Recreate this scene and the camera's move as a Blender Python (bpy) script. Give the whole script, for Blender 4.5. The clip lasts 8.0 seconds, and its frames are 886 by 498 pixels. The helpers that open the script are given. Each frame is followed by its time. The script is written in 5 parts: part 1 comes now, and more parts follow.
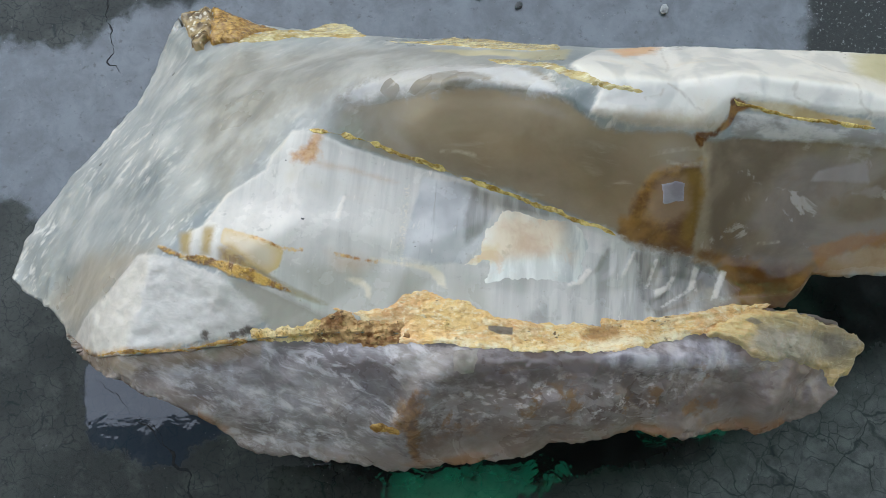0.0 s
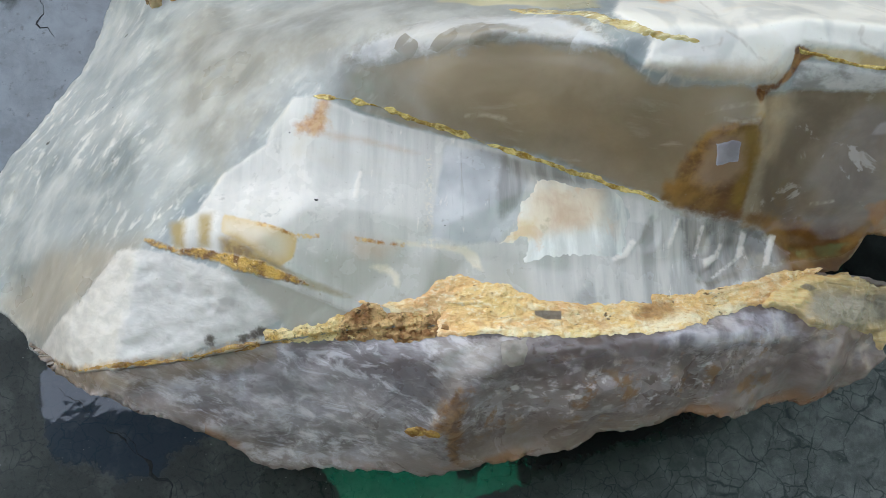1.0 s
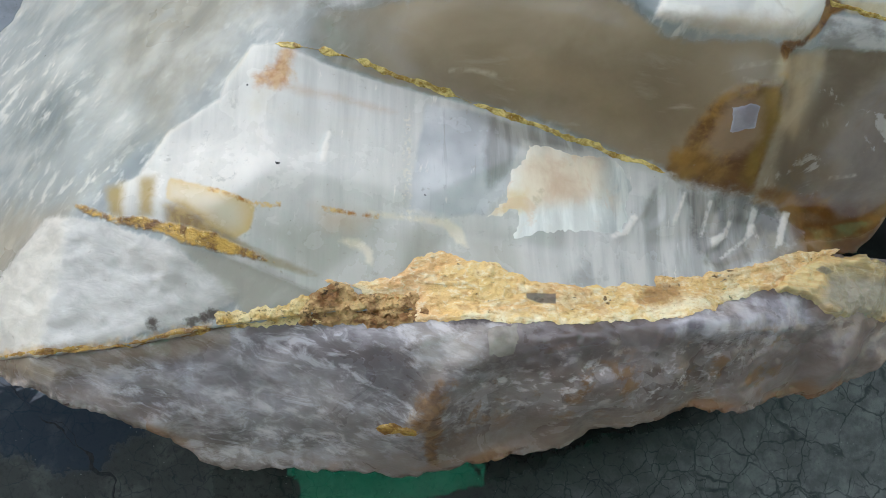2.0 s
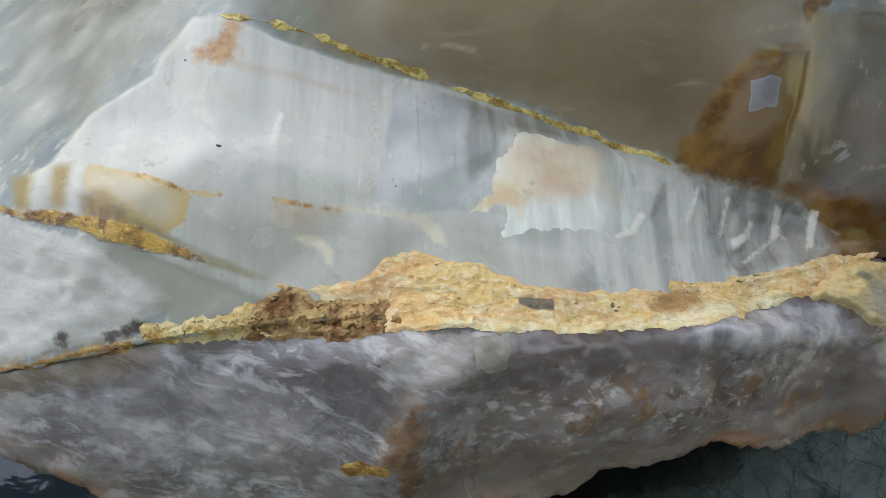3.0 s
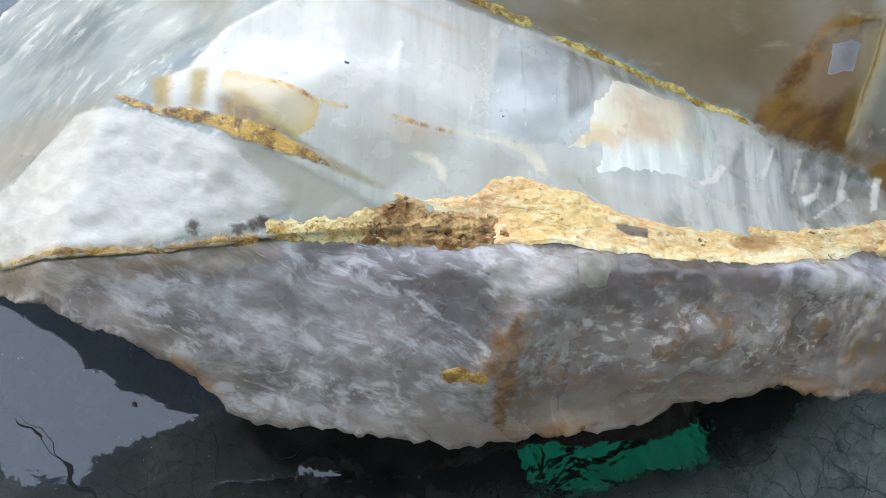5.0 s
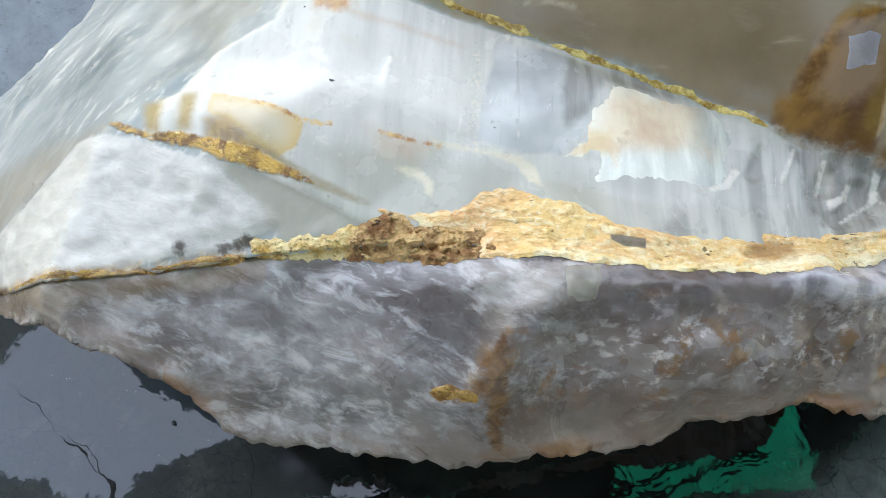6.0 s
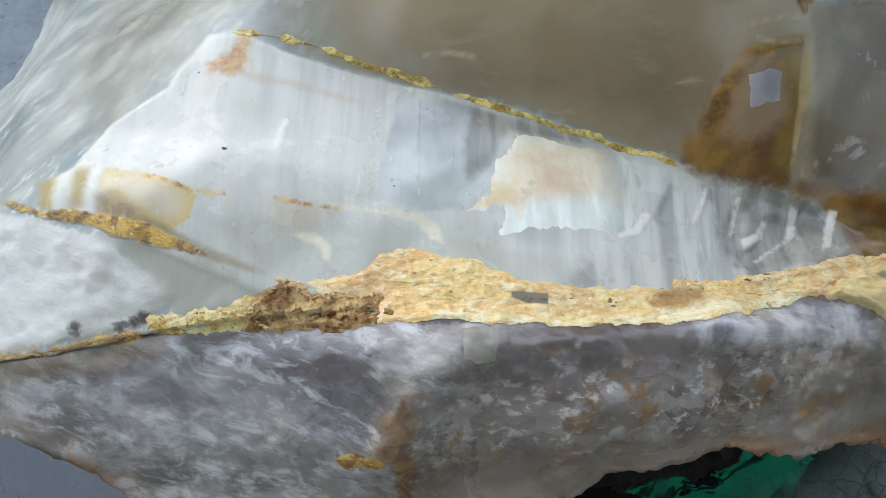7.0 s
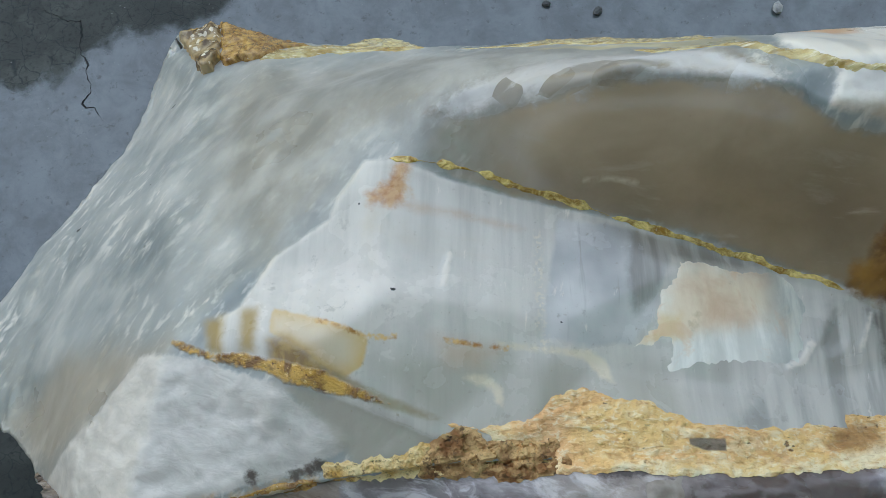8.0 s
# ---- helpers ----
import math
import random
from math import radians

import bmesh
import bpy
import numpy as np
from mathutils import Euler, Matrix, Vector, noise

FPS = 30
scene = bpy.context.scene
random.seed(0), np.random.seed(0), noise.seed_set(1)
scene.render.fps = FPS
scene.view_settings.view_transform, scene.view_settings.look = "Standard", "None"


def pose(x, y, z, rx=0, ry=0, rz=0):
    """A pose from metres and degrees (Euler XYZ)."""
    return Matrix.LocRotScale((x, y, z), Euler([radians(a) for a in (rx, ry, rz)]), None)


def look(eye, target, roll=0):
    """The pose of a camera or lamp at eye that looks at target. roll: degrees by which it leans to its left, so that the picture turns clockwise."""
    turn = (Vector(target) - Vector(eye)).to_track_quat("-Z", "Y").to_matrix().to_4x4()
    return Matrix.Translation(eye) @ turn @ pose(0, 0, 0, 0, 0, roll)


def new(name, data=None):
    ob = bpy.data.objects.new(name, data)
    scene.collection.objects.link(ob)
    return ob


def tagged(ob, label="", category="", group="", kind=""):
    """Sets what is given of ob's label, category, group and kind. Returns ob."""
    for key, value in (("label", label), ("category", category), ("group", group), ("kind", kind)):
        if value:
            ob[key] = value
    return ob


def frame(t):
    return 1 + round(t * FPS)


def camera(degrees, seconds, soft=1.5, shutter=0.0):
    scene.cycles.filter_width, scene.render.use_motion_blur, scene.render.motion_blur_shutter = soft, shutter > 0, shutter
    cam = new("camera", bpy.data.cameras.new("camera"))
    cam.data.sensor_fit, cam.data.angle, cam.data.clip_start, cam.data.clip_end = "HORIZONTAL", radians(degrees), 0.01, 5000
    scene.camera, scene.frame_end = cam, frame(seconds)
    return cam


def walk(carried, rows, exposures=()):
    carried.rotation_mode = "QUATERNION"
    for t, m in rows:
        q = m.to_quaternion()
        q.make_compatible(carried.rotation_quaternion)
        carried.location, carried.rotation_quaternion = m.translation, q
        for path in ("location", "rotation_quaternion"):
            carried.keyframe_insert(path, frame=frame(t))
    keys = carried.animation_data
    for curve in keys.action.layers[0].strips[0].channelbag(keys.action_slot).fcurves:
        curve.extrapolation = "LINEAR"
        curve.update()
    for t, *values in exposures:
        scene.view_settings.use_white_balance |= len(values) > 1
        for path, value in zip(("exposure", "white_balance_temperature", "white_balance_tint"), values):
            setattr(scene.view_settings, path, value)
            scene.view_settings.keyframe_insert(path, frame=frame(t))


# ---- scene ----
from mathutils.geometry import delaunay_2d_cdt
cam = camera(54.6, 8.0, soft=0.7)
PATH = [
    (0, (0.218, 0.12, 0.797), (0.193, 0.658, -1.129), -6.8),
    (0.5, (0.179, 0.133, 0.766), (0.229, 0.613, -1.175), -1.4),
    (1, (0.148, 0.157, 0.737), (0.318, 0.576, -1.211), 14.4),
    (1.5, (0.134, 0.17, 0.718), (0.386, 0.516, -1.236), 28.4),
    (2, (0.145, 0.168, 0.677), (0.392, 0.527, -1.275), 27.3),
    (2.2, (0.156, 0.164, 0.668), (0.403, 0.535, -1.282), 26.3),
    (3.3, (0.151, 0.135, 0.588), (0.512, 0.734, -1.286), 22.8),
    (3.5, (0.138, 0.132, 0.595), (0.547, 0.728, -1.27), 26.6),
    (4, (0.112, 0.106, 0.605), (0.561, 0.734, -1.24), 28.4),
    (4.5, (0.088, 0.092, 0.594), (0.517, 0.749, -1.245), 27.5),
    (4.7, (0.087, 0.09, 0.593), (0.492, 0.754, -1.249), 26.2),
    (5.8, (0.132, 0.085, 0.604), (0.308, 0.786, -1.26), 9.9),
    (6, (0.142, 0.084, 0.593), (0.267, 0.819, -1.262), 5.0),
    (6.5, (0.177, 0.082, 0.598), (0.272, 0.832, -1.254), 1.1),
    (7, (0.192, 0.105, 0.599), (0.292, 0.844, -1.256), 0.3),
    (7.5, (0.172, 0.148, 0.607), (0.244, 0.869, -1.257), -1.7),
    (8, (0.137, 0.184, 0.621), (0.183, 0.858, -1.261), -3.5),
]
EXPOSURES = [(0, 0.86, 7300, 14), (0.5, 0.96, 7250, 14), (1.5, 0.96, 7300, 14), (2.2, 0.9, 7350, 14), (3.5, 0.7, 7350, 14), (4.0, 1.05, 7200, 13),
             (4.5, 1.32, 7050, 13), (6.5, 1.30, 7100, 13), (7.2, 0.94, 7050, 12), (8, 0.57, 6950, 10)]
walk(cam, [(t, look(eye, target, roll)) for t, eye, target, roll in PATH], EXPOSURES)

# ---------------------------------------------------------------- light
world = bpy.data.worlds.new("overcast_sky")
scene.world = world
world.use_nodes = True
sky = world.node_tree.nodes.new("ShaderNodeTexSky")
sky.sky_type, sky.sun_disc = "NISHITA", False
sky.sun_elevation, sky.sun_rotation = radians(68), radians(-40)
sky.air_density, sky.dust_density, sky.ozone_density = 1.6, 0.1, 0.8
background = world.node_tree.nodes["Background"]
background.inputs["Strength"].default_value = 0.15
world.node_tree.links.new(sky.outputs["Color"], background.inputs["Color"])

sun = new("sun", bpy.data.lights.new("sun", "SUN"))
sun.data.energy, sun.data.angle, sun.data.color = 1.4, radians(125), (0.86, 0.93, 1.0)
sun.matrix_world = look((-0.96, 1.15, 3.71), (0, 0, 0))

# ---------------------------------------------------------------- materials
class Nodes:
    """Short writing for a node material."""

    def __init__(self, name):
        self.mat = bpy.data.materials.new(name)
        self.mat.use_nodes = True
        self.tree = self.mat.node_tree
        self.bsdf = self.tree.nodes["Principled BSDF"]
        self.place = self.add("ShaderNodeTexCoord").outputs["Object"]

    def add(self, kind, **inputs):
        node = self.tree.nodes.new(kind)
        for key, value in inputs.items():
            self.put(node.inputs[key.replace("_", " ")], value)
        return node

    def put(self, socket, value):
        if isinstance(value, bpy.types.NodeSocket):
            self.tree.links.new(value, socket)
        elif isinstance(value, (tuple, list)) and socket.type == "RGBA":
            socket.default_value = (*value, 1)
        else:
            socket.default_value = value

    def math(self, op, a, b=0.0, clamp=False):
        node = self.tree.nodes.new("ShaderNodeMath")
        node.operation, node.use_clamp = op, clamp
        self.put(node.inputs[0], a)
        self.put(node.inputs[1], b)
        return node.outputs[0]

    def mapped(self, scale=(1, 1, 1), turn=(0, 0, 0), shift=(0, 0, 0)):
        turned = self.add("ShaderNodeMapping", Vector=self.place, Rotation=[radians(a) for a in turn]).outputs[0]
        return self.add("ShaderNodeMapping", Vector=turned, Scale=scale, Location=shift).outputs[0]

    def noise(self, scale, detail=4.0, rough=0.55, warp=0.0, vector=None):
        return self.add("ShaderNodeTexNoise", Vector=vector or self.place, Scale=scale, Detail=detail, Roughness=rough, Distortion=warp).outputs["Fac"]

    def cells(self, scale, feature="F1", vector=None, out="Distance", rand=1.0):
        node = self.add("ShaderNodeTexVoronoi", Vector=vector or self.place, Scale=scale, Randomness=rand)
        node.feature = feature
        return node.outputs[out]

    def fit(self, value, a, b, c=0.0, d=1.0):
        node = self.add("ShaderNodeMapRange", Value=value, From_Min=a, From_Max=b, To_Min=c, To_Max=d)
        node.interpolation_type = "SMOOTHSTEP"
        return node.outputs[0]

    def mix(self, fac, a, b, kind="MIX"):
        node = self.tree.nodes.new("ShaderNodeMix")
        node.data_type, node.blend_type = "RGBA", kind
        self.put(node.inputs["Factor"], fac)
        self.put(node.inputs[6], a)
        self.put(node.inputs[7], b)
        return node.outputs[2]

    def blend(self, fac, a, b):
        node = self.tree.nodes.new("ShaderNodeMix")
        self.put(node.inputs[0], fac)
        self.put(node.inputs[2], a)
        self.put(node.inputs[3], b)
        return node.outputs[0]

    def zone(self, name, soft=0.002, warp=0.004, scale=220.0, amount=1.0):
        """How far a point is within a marked zone, with an uneven border."""
        d = self.add("ShaderNodeAttribute")
        d.attribute_name = name
        n = self.math("SUBTRACT", self.noise(scale, 5, 0.65), 0.5)
        d = self.math("ADD", d.outputs["Fac"], self.math("MULTIPLY", n, warp * 2))
        return self.math("MULTIPLY", self.fit(d, -soft, soft), amount)

    def bump(self, height, strength, distance, normal=None):
        node = self.add("ShaderNodeBump", Height=height, Strength=strength, Distance=distance)
        if normal:
            self.put(node.inputs["Normal"], normal)
        return node.outputs[0]

    def done(self, color, rough, normal=None, **more):
        self.put(self.bsdf.inputs["Base Color"], color)
        self.put(self.bsdf.inputs["Roughness"], rough)
        if normal:
            self.put(self.bsdf.inputs["Normal"], normal)
        for key, value in more.items():
            self.put(self.bsdf.inputs[key.replace("_", " ")], value)
        return self.mat


# light goes some millimetres into quartz
GLOW = {"Specular_IOR_Level": 0.5, "Subsurface_Weight": 0.18, "Subsurface_Radius": (1.0, 1.0, 0.95), "Subsurface_Scale": 0.004}


def upper_quartz():
    n = Nodes("milky_and_smoky_quartz")
    streak = n.noise(1.0, 5, 0.58, 0.0, n.mapped((24, 40, 5), (0, 0, -50)))
    fine = n.noise(1.0, 4, 0.55, 0.0, n.mapped((100, 230, 8), (0, 0, -49)))
    cloud = n.noise(1.0, 4, 0.55, 0.0, n.mapped((15, 15, 4)))
    grain = n.noise(420, 4, 0.7)
    # the milky body, with feathery white cleavage in short dashes
    c = n.mix(n.fit(cloud, 0.34, 0.66), (0.205, 0.255, 0.28), (0.315, 0.37, 0.405))
    c = n.mix(n.math("MULTIPLY", n.fit(streak, 0.42, 0.72), 0.6), c, (0.55, 0.60, 0.625))
    vein = n.noise(1.0, 4, 0.55, 0.2, n.mapped((75, 135, 8), (0, 0, -46), (2, 5, 1)))
    dense = n.fit(n.noise(11, 3), 0.40, 0.60, 0.15, 1.0)
    c = n.mix(n.math("MULTIPLY", n.math("MULTIPLY", n.fit(vein, 0.52, 0.68), dense), 0.9), c, (0.64, 0.695, 0.725))
    c = n.mix(n.math("MULTIPLY", n.math("MULTIPLY", n.fit(fine, 0.58, 0.74), dense), 0.6), c, (0.86, 0.88, 0.89))
    c = n.mix(n.math("MULTIPLY", n.fit(n.noise(9, 3), 0.54, 0.72), 0.3), c, (0.30, 0.325, 0.325))
    c = n.mix(n.math("MULTIPLY", n.fit(n.noise(60, 5, 0.62, 0.3), 0.62, 0.74), 0.12), c, (0.30, 0.28, 0.23))
    # clearer grey quartz behind, milky again in soft clouds
    clear = n.zone("clear", 0.022, 0.022, 35, 0.9)
    veil = n.noise(1.0, 5, 0.58, 0.1, n.mapped((26, 34, 5), (0, 0, -70), (1, 4, 2)))
    g = n.mix(n.fit(veil, 0.38, 0.66), (0.265, 0.28, 0.27), (0.41, 0.445, 0.455))
    c = n.mix(clear, c, n.mix(n.math("MULTIPLY", n.fit(fine, 0.6, 0.72), 0.12), g, (0.70, 0.72, 0.72)))
    c = n.mix(n.zone("tan_left", 0.014, 0.008, 60, 0.75), c, (0.36, 0.34, 0.29))
    # the rough triangle
    rough_zone = n.zone("rough", 0.0015, 0.003)
    wavy = n.noise(1.0, 5, 0.62, 0.35, n.mapped((80, 140, 100), (0, 0, 20)))
    c = n.mix(rough_zone, c, n.mix(n.fit(wavy, 0.36, 0.66), (0.51, 0.535, 0.545), (0.63, 0.66, 0.68)))
    c = n.mix(n.zone("greyed", 0.003, 0.004, 150, 0.92), c, (0.40, 0.41, 0.38))
    # the front face: faint bands across it
    front = n.zone("front", 0.0012, 0.0015)
    bands = n.noise(1.0, 5, 0.6, 0.1, n.mapped((95, 7, 9), (0, 0, 8)))
    smear = n.noise(30, 5, 0.55, 0.2)
    f = n.mix(n.fit(bands, 0.35, 0.65), (0.50, 0.53, 0.535), (0.63, 0.665, 0.675))
    f = n.mix(n.math("MULTIPLY", n.fit(smear, 0.46, 0.76), 0.6), f, (0.66, 0.69, 0.685))
    f = n.mix(n.zone("bright", 0.026, 0.022, 45, 0.85), f, n.mix(n.fit(smear, 0.35, 0.6), (0.58, 0.61, 0.63), (0.79, 0.81, 0.83)))
    f = n.mix(n.zone("blue_pane", 0.0016, 0.002, 120, 0.95), f, n.mix(n.math("MULTIPLY", n.fit(bands, 0.58, 0.66), 0.5), n.mix(n.fit(n.noise(24, 3, 0.5), 0.36, 0.64), (0.39, 0.435, 0.48), (0.61, 0.665, 0.72)), (0.26, 0.27, 0.27)))
    f = n.mix(n.zone("dull_pane", 0.003, 0.003, 120, 0.85), f, n.mix(n.fit(bands, 0.4, 0.6), (0.24, 0.255, 0.26), (0.40, 0.425, 0.43)))
    f = n.mix(n.zone("glass_mid", 0.008, 0.004, 80, 0.65), f, (0.37, 0.39, 0.355))
    lines = n.noise(1.0, 4, 0.55, 0.1, n.mapped((120, 14, 14), (0, 0, 10)))
    f = n.mix(n.zone("glass_right", 0.006, 0.008, 80, 0.8), f, n.mix(n.fit(lines, 0.38, 0.7), (0.29, 0.315, 0.32), (0.57, 0.605, 0.61)))
    f = n.mix(n.zone("glass_tip", 0.004, 0.014, 80, 0.85), f, n.mix(n.fit(lines, 0.40, 0.72), (0.15, 0.155, 0.15), (0.38, 0.39, 0.385)))
    ticks = n.noise(1.0, 5, 0.6, 0.2, n.mapped((200, 45, 60), (0, 0, 18), (3, 3, 3)))
    f = n.mix(n.math("MULTIPLY", n.fit(ticks, 0.66, 0.74), 0.6), f, (0.86, 0.87, 0.87))
    f = n.mix(n.math("MULTIPLY", n.fit(n.noise(17, 5, 0.6, 0.5), 0.56, 0.72), 0.4), f, (0.56, 0.53, 0.42))
    f = n.mix(n.math("MULTIPLY", n.fit(n.noise(120, 5, 0.7, 0.3), 0.60, 0.70), n.fit(n.noise(14, 3), 0.44, 0.6, 0.0, 0.45)), f, (0.27, 0.27, 0.25))
    dots = n.math("MULTIPLY", n.fit(n.noise(520, 3, 0.6), 0.50, 0.60), n.zone("dotted", 0.0022, 0.003, 120))
    f = n.mix(n.math("MULTIPLY", dots, 0.45), f, (0.80, 0.78, 0.66))
    c = n.mix(front, c, f)
    # clear smoky quartz
    smoky = n.math("MULTIPLY", n.zone("smoky", 0.0018, 0.003, 90), n.zone("fade", 0.045, 0.03, 18))
    s = n.mix(n.fit(n.noise(12, 4, 0.55, 0.6), 0.32, 0.68), (0.335, 0.285, 0.21), (0.455, 0.40, 0.315))
    s = n.mix(n.zone("deep", 0.022, 0.014, 30, 0.85), s, (0.19, 0.152, 0.102))
    wisps = n.noise(1.0, 6, 0.62, 0.5, n.mapped((24, 90, 60), (0, 0, 16)))
    s = n.mix(n.math("MULTIPLY", n.fit(wisps, 0.56, 0.74), n.fit(n.noise(11, 2), 0.42, 0.6, 0.15, 0.65)), s, (0.46, 0.43, 0.38))
    s = n.mix(n.zone("smoky_right", 0.004, 0.005, 60, 0.8), s, n.mix(n.fit(n.noise(26, 5, 0.6, 0.5), 0.36, 0.64), (0.125, 0.098, 0.070), (0.225, 0.185, 0.142)))
    spots = n.math("MULTIPLY", n.fit(n.noise(48, 5, 0.6, 0.5), 0.60, 0.66), n.zone("clouded", 0.03, 0.02, 40))
    s = n.mix(n.math("MULTIPLY", spots, 0.6), s, (0.52, 0.51, 0.50))
    dirty = n.math("MULTIPLY", n.fit(n.noise(33, 5, 0.6, 0.7), 0.58, 0.7), n.zone("clouded", 0.03, 0.02, 40))
    s = n.mix(n.math("MULTIPLY", dirty, 0.5), s, (0.21, 0.15, 0.08))
    c = n.mix(smoky, c, s)
    # haze and cream band on the crest
    haze = n.zone("haze", 0.004, 0.009, 110, 0.9)
    shell = n.noise(1.0, 5, 0.62, 0.35, n.mapped((40, 70, 60), (0, 0, -14)))
    c = n.mix(haze, c, n.mix(n.fit(shell, 0.47, 0.55), (0.25, 0.24, 0.205), (0.44, 0.465, 0.48)))
    plates = n.add("ShaderNodeTexVoronoi", Vector=n.mapped((42, 75, 55), (0, 0, -16)), Scale=1.0)
    tone = n.add("ShaderNodeSeparateColor", Color=plates.outputs["Color"]).outputs[0]
    c = n.mix(n.math("MULTIPLY", haze, n.fit(tone, 0.35, 0.62, 0.0, 0.85)), c, (0.52, 0.56, 0.60))
    c = n.mix(n.math("MULTIPLY", haze, n.fit(tone, 0.30, 0.10, 0.0, 0.6)), c, (0.235, 0.225, 0.19))
    c = n.mix(n.zone("haze_core", 0.004, 0.008, 110, 0.8), c, (0.60, 0.66, 0.73))
    c = n.mix(n.zone("sulphur", 0.003, 0.005, 140, 0.75), c, n.mix(n.fit(cloud, 0.4, 0.6), (0.42, 0.40, 0.22), (0.64, 0.61, 0.38)))
    band = n.zone("band", 0.0015, 0.0025)
    b = n.mix(n.fit(n.noise(1.0, 3, 0.5, 0.6, n.mapped((34, 16, 20), (0, 0, 20))), 0.42, 0.56), (0.53, 0.57, 0.59), (0.69, 0.73, 0.74))
    b = n.mix(n.math("MULTIPLY", n.fit(n.noise(26, 5, 0.6, 0.5), 0.56, 0.7), 0.3), b, (0.66, 0.58, 0.42))
    b = n.mix(n.zone("band_tan", 0.006, 0.008, 100, 0.85), b, (0.44, 0.39, 0.31))
    b = n.mix(n.zone("band_orange", 0.004, 0.006, 120, 0.8), b, (0.62, 0.36, 0.15))
    b = n.mix(n.zone("band_olive", 0.006, 0.008, 120, 0.75), b, (0.46, 0.45, 0.24))
    c = n.mix(band, c, b)
    strip = n.zone("strip", 0.0012, 0.0015)
    c = n.mix(strip, c, n.mix(n.fit(n.noise(1.0, 5, 0.6, 0.1, n.mapped((45, 80, 60), (0, 0, 10))), 0.42, 0.60), (0.32, 0.335, 0.35), (0.58, 0.62, 0.66)))
    # sky mirrored by these small facets is put into their paler colour
    c = n.mix(n.zone("facet_dull", 0.0012, 0.0016, 160, 0.75), c, n.mix(n.fit(cloud, 0.4, 0.6), (0.27, 0.245, 0.235), (0.38, 0.36, 0.36)))
    c = n.mix(n.zone("facet_pale", 0.0010, 0.0014, 160, 0.7), c, (0.60, 0.63, 0.66))
    c = n.mix(n.zone("notch_cream", 0.001, 0.0016, 200, 0.8), c, n.mix(n.fit(smear, 0.4, 0.6), (0.50, 0.38, 0.17), (0.74, 0.68, 0.50)))
    # iron stains
    stain = n.noise(90, 5, 0.65, 0.5)
    c = n.mix(n.zone("tan_right", 0.003, 0.005, 120, 0.85), c, n.mix(stain, (0.26, 0.17, 0.085), (0.48, 0.38, 0.26)))
    blot = n.noise(1.0, 4, 0.55, 0.1, n.mapped((45, 45, 10)))
    rust = n.zone("rust", 0.0030, 0.005, 90, 0.93)
    c = n.mix(rust, c, n.mix(n.fit(n.math("ADD", n.math("MULTIPLY", blot, 0.6), n.math("MULTIPLY", stain, 0.4)), 0.42, 0.58), (0.11, 0.045, 0.008), (0.33, 0.195, 0.05)))
    c = n.mix(n.zone("rust_low", 0.0030, 0.005, 90, 0.9), c, n.mix(n.fit(blot, 0.38, 0.62), (0.15, 0.07, 0.015), (0.30, 0.17, 0.04)))
    c = n.mix(n.zone("rust_gold", 0.004, 0.004, 90, 0.75), c, (0.25, 0.165, 0.035))
    c = n.mix(n.zone("rust_pale", 0.004, 0.003, 130, 0.85), c, (0.34, 0.25, 0.18))
    c = n.mix(n.zone("drip", 0.0008, 0.0012, 300), c, n.mix(n.fit(stain, 0.4, 0.6), (0.12, 0.045, 0.007), (0.32, 0.16, 0.04)))
    c = n.mix(n.zone("rust_foot", 0.008, 0.006, 80, 0.95), c, n.mix(n.fit(blot, 0.36, 0.64), (0.10, 0.045, 0.010), (0.26, 0.15, 0.05)))
    c = n.mix(n.zone("rust_edge", 0.002, 0.004, 130, 0.9), c, n.mix(stain, (0.20, 0.08, 0.015), (0.38, 0.22, 0.08)))
    c = n.mix(n.zone("olive", 0.006, 0.004, 100, 0.6), c, (0.22, 0.19, 0.08))
    c = n.mix(n.zone("star", 0.004, 0.008, 110, 0.9), c, n.mix(n.fit(stain, 0.36, 0.62), (0.42, 0.165, 0.028), (0.60, 0.38, 0.17)))
    c = n.mix(n.zone("starline", 0.0030, 0.003, 90, 0.42), c, (0.50, 0.33, 0.19))
    c = n.mix(n.zone("cream", 0.0010, 0.0012, 190, 0.85), c, n.mix(n.zone("cream_core", 0.006, 0.003, 90), (0.64, 0.465, 0.17), (0.68, 0.63, 0.50)))
    c = n.mix(n.zone("bars", 0.0030, 0.002, 150, 0.85), c, (0.36, 0.255, 0.045))
    c = n.mix(n.zone("amber", 0.0035, 0.002, 150, 0.85), c, n.mix(n.fit(stain, 0.4, 0.6), (0.22, 0.125, 0.015), (0.40, 0.27, 0.055)))
    c = n.mix(n.zone("tail", 0.0016, 0.0014, 150, 0.75), c, (0.34, 0.30, 0.20))
    c = n.mix(n.zone("pink_film", 0.006, 0.004, 120, 0.6), c, (0.50, 0.40, 0.30))
    c = n.mix(n.zone("chalk", 0.0014, 0.0018, 260, 0.65), c, (0.76, 0.74, 0.60))
    glint = n.noise(1.0, 4, 0.65, 0.2, n.mapped((260, 420, 300), (0, 0, 28)))
    ore = n.mix(n.fit(stain, 0.38, 0.56), (0.22, 0.10, 0.014), (0.70, 0.45, 0.10))
    ore = n.mix(n.fit(glint, 0.58, 0.68), ore, (0.96, 0.77, 0.33))
    iron = n.zone("iron_line", 0.0009, 0.0022, 260, 0.95)
    c = n.mix(iron, c, n.mix(n.fit(glint, 0.40, 0.32), ore, (0.14, 0.06, 0.012)))
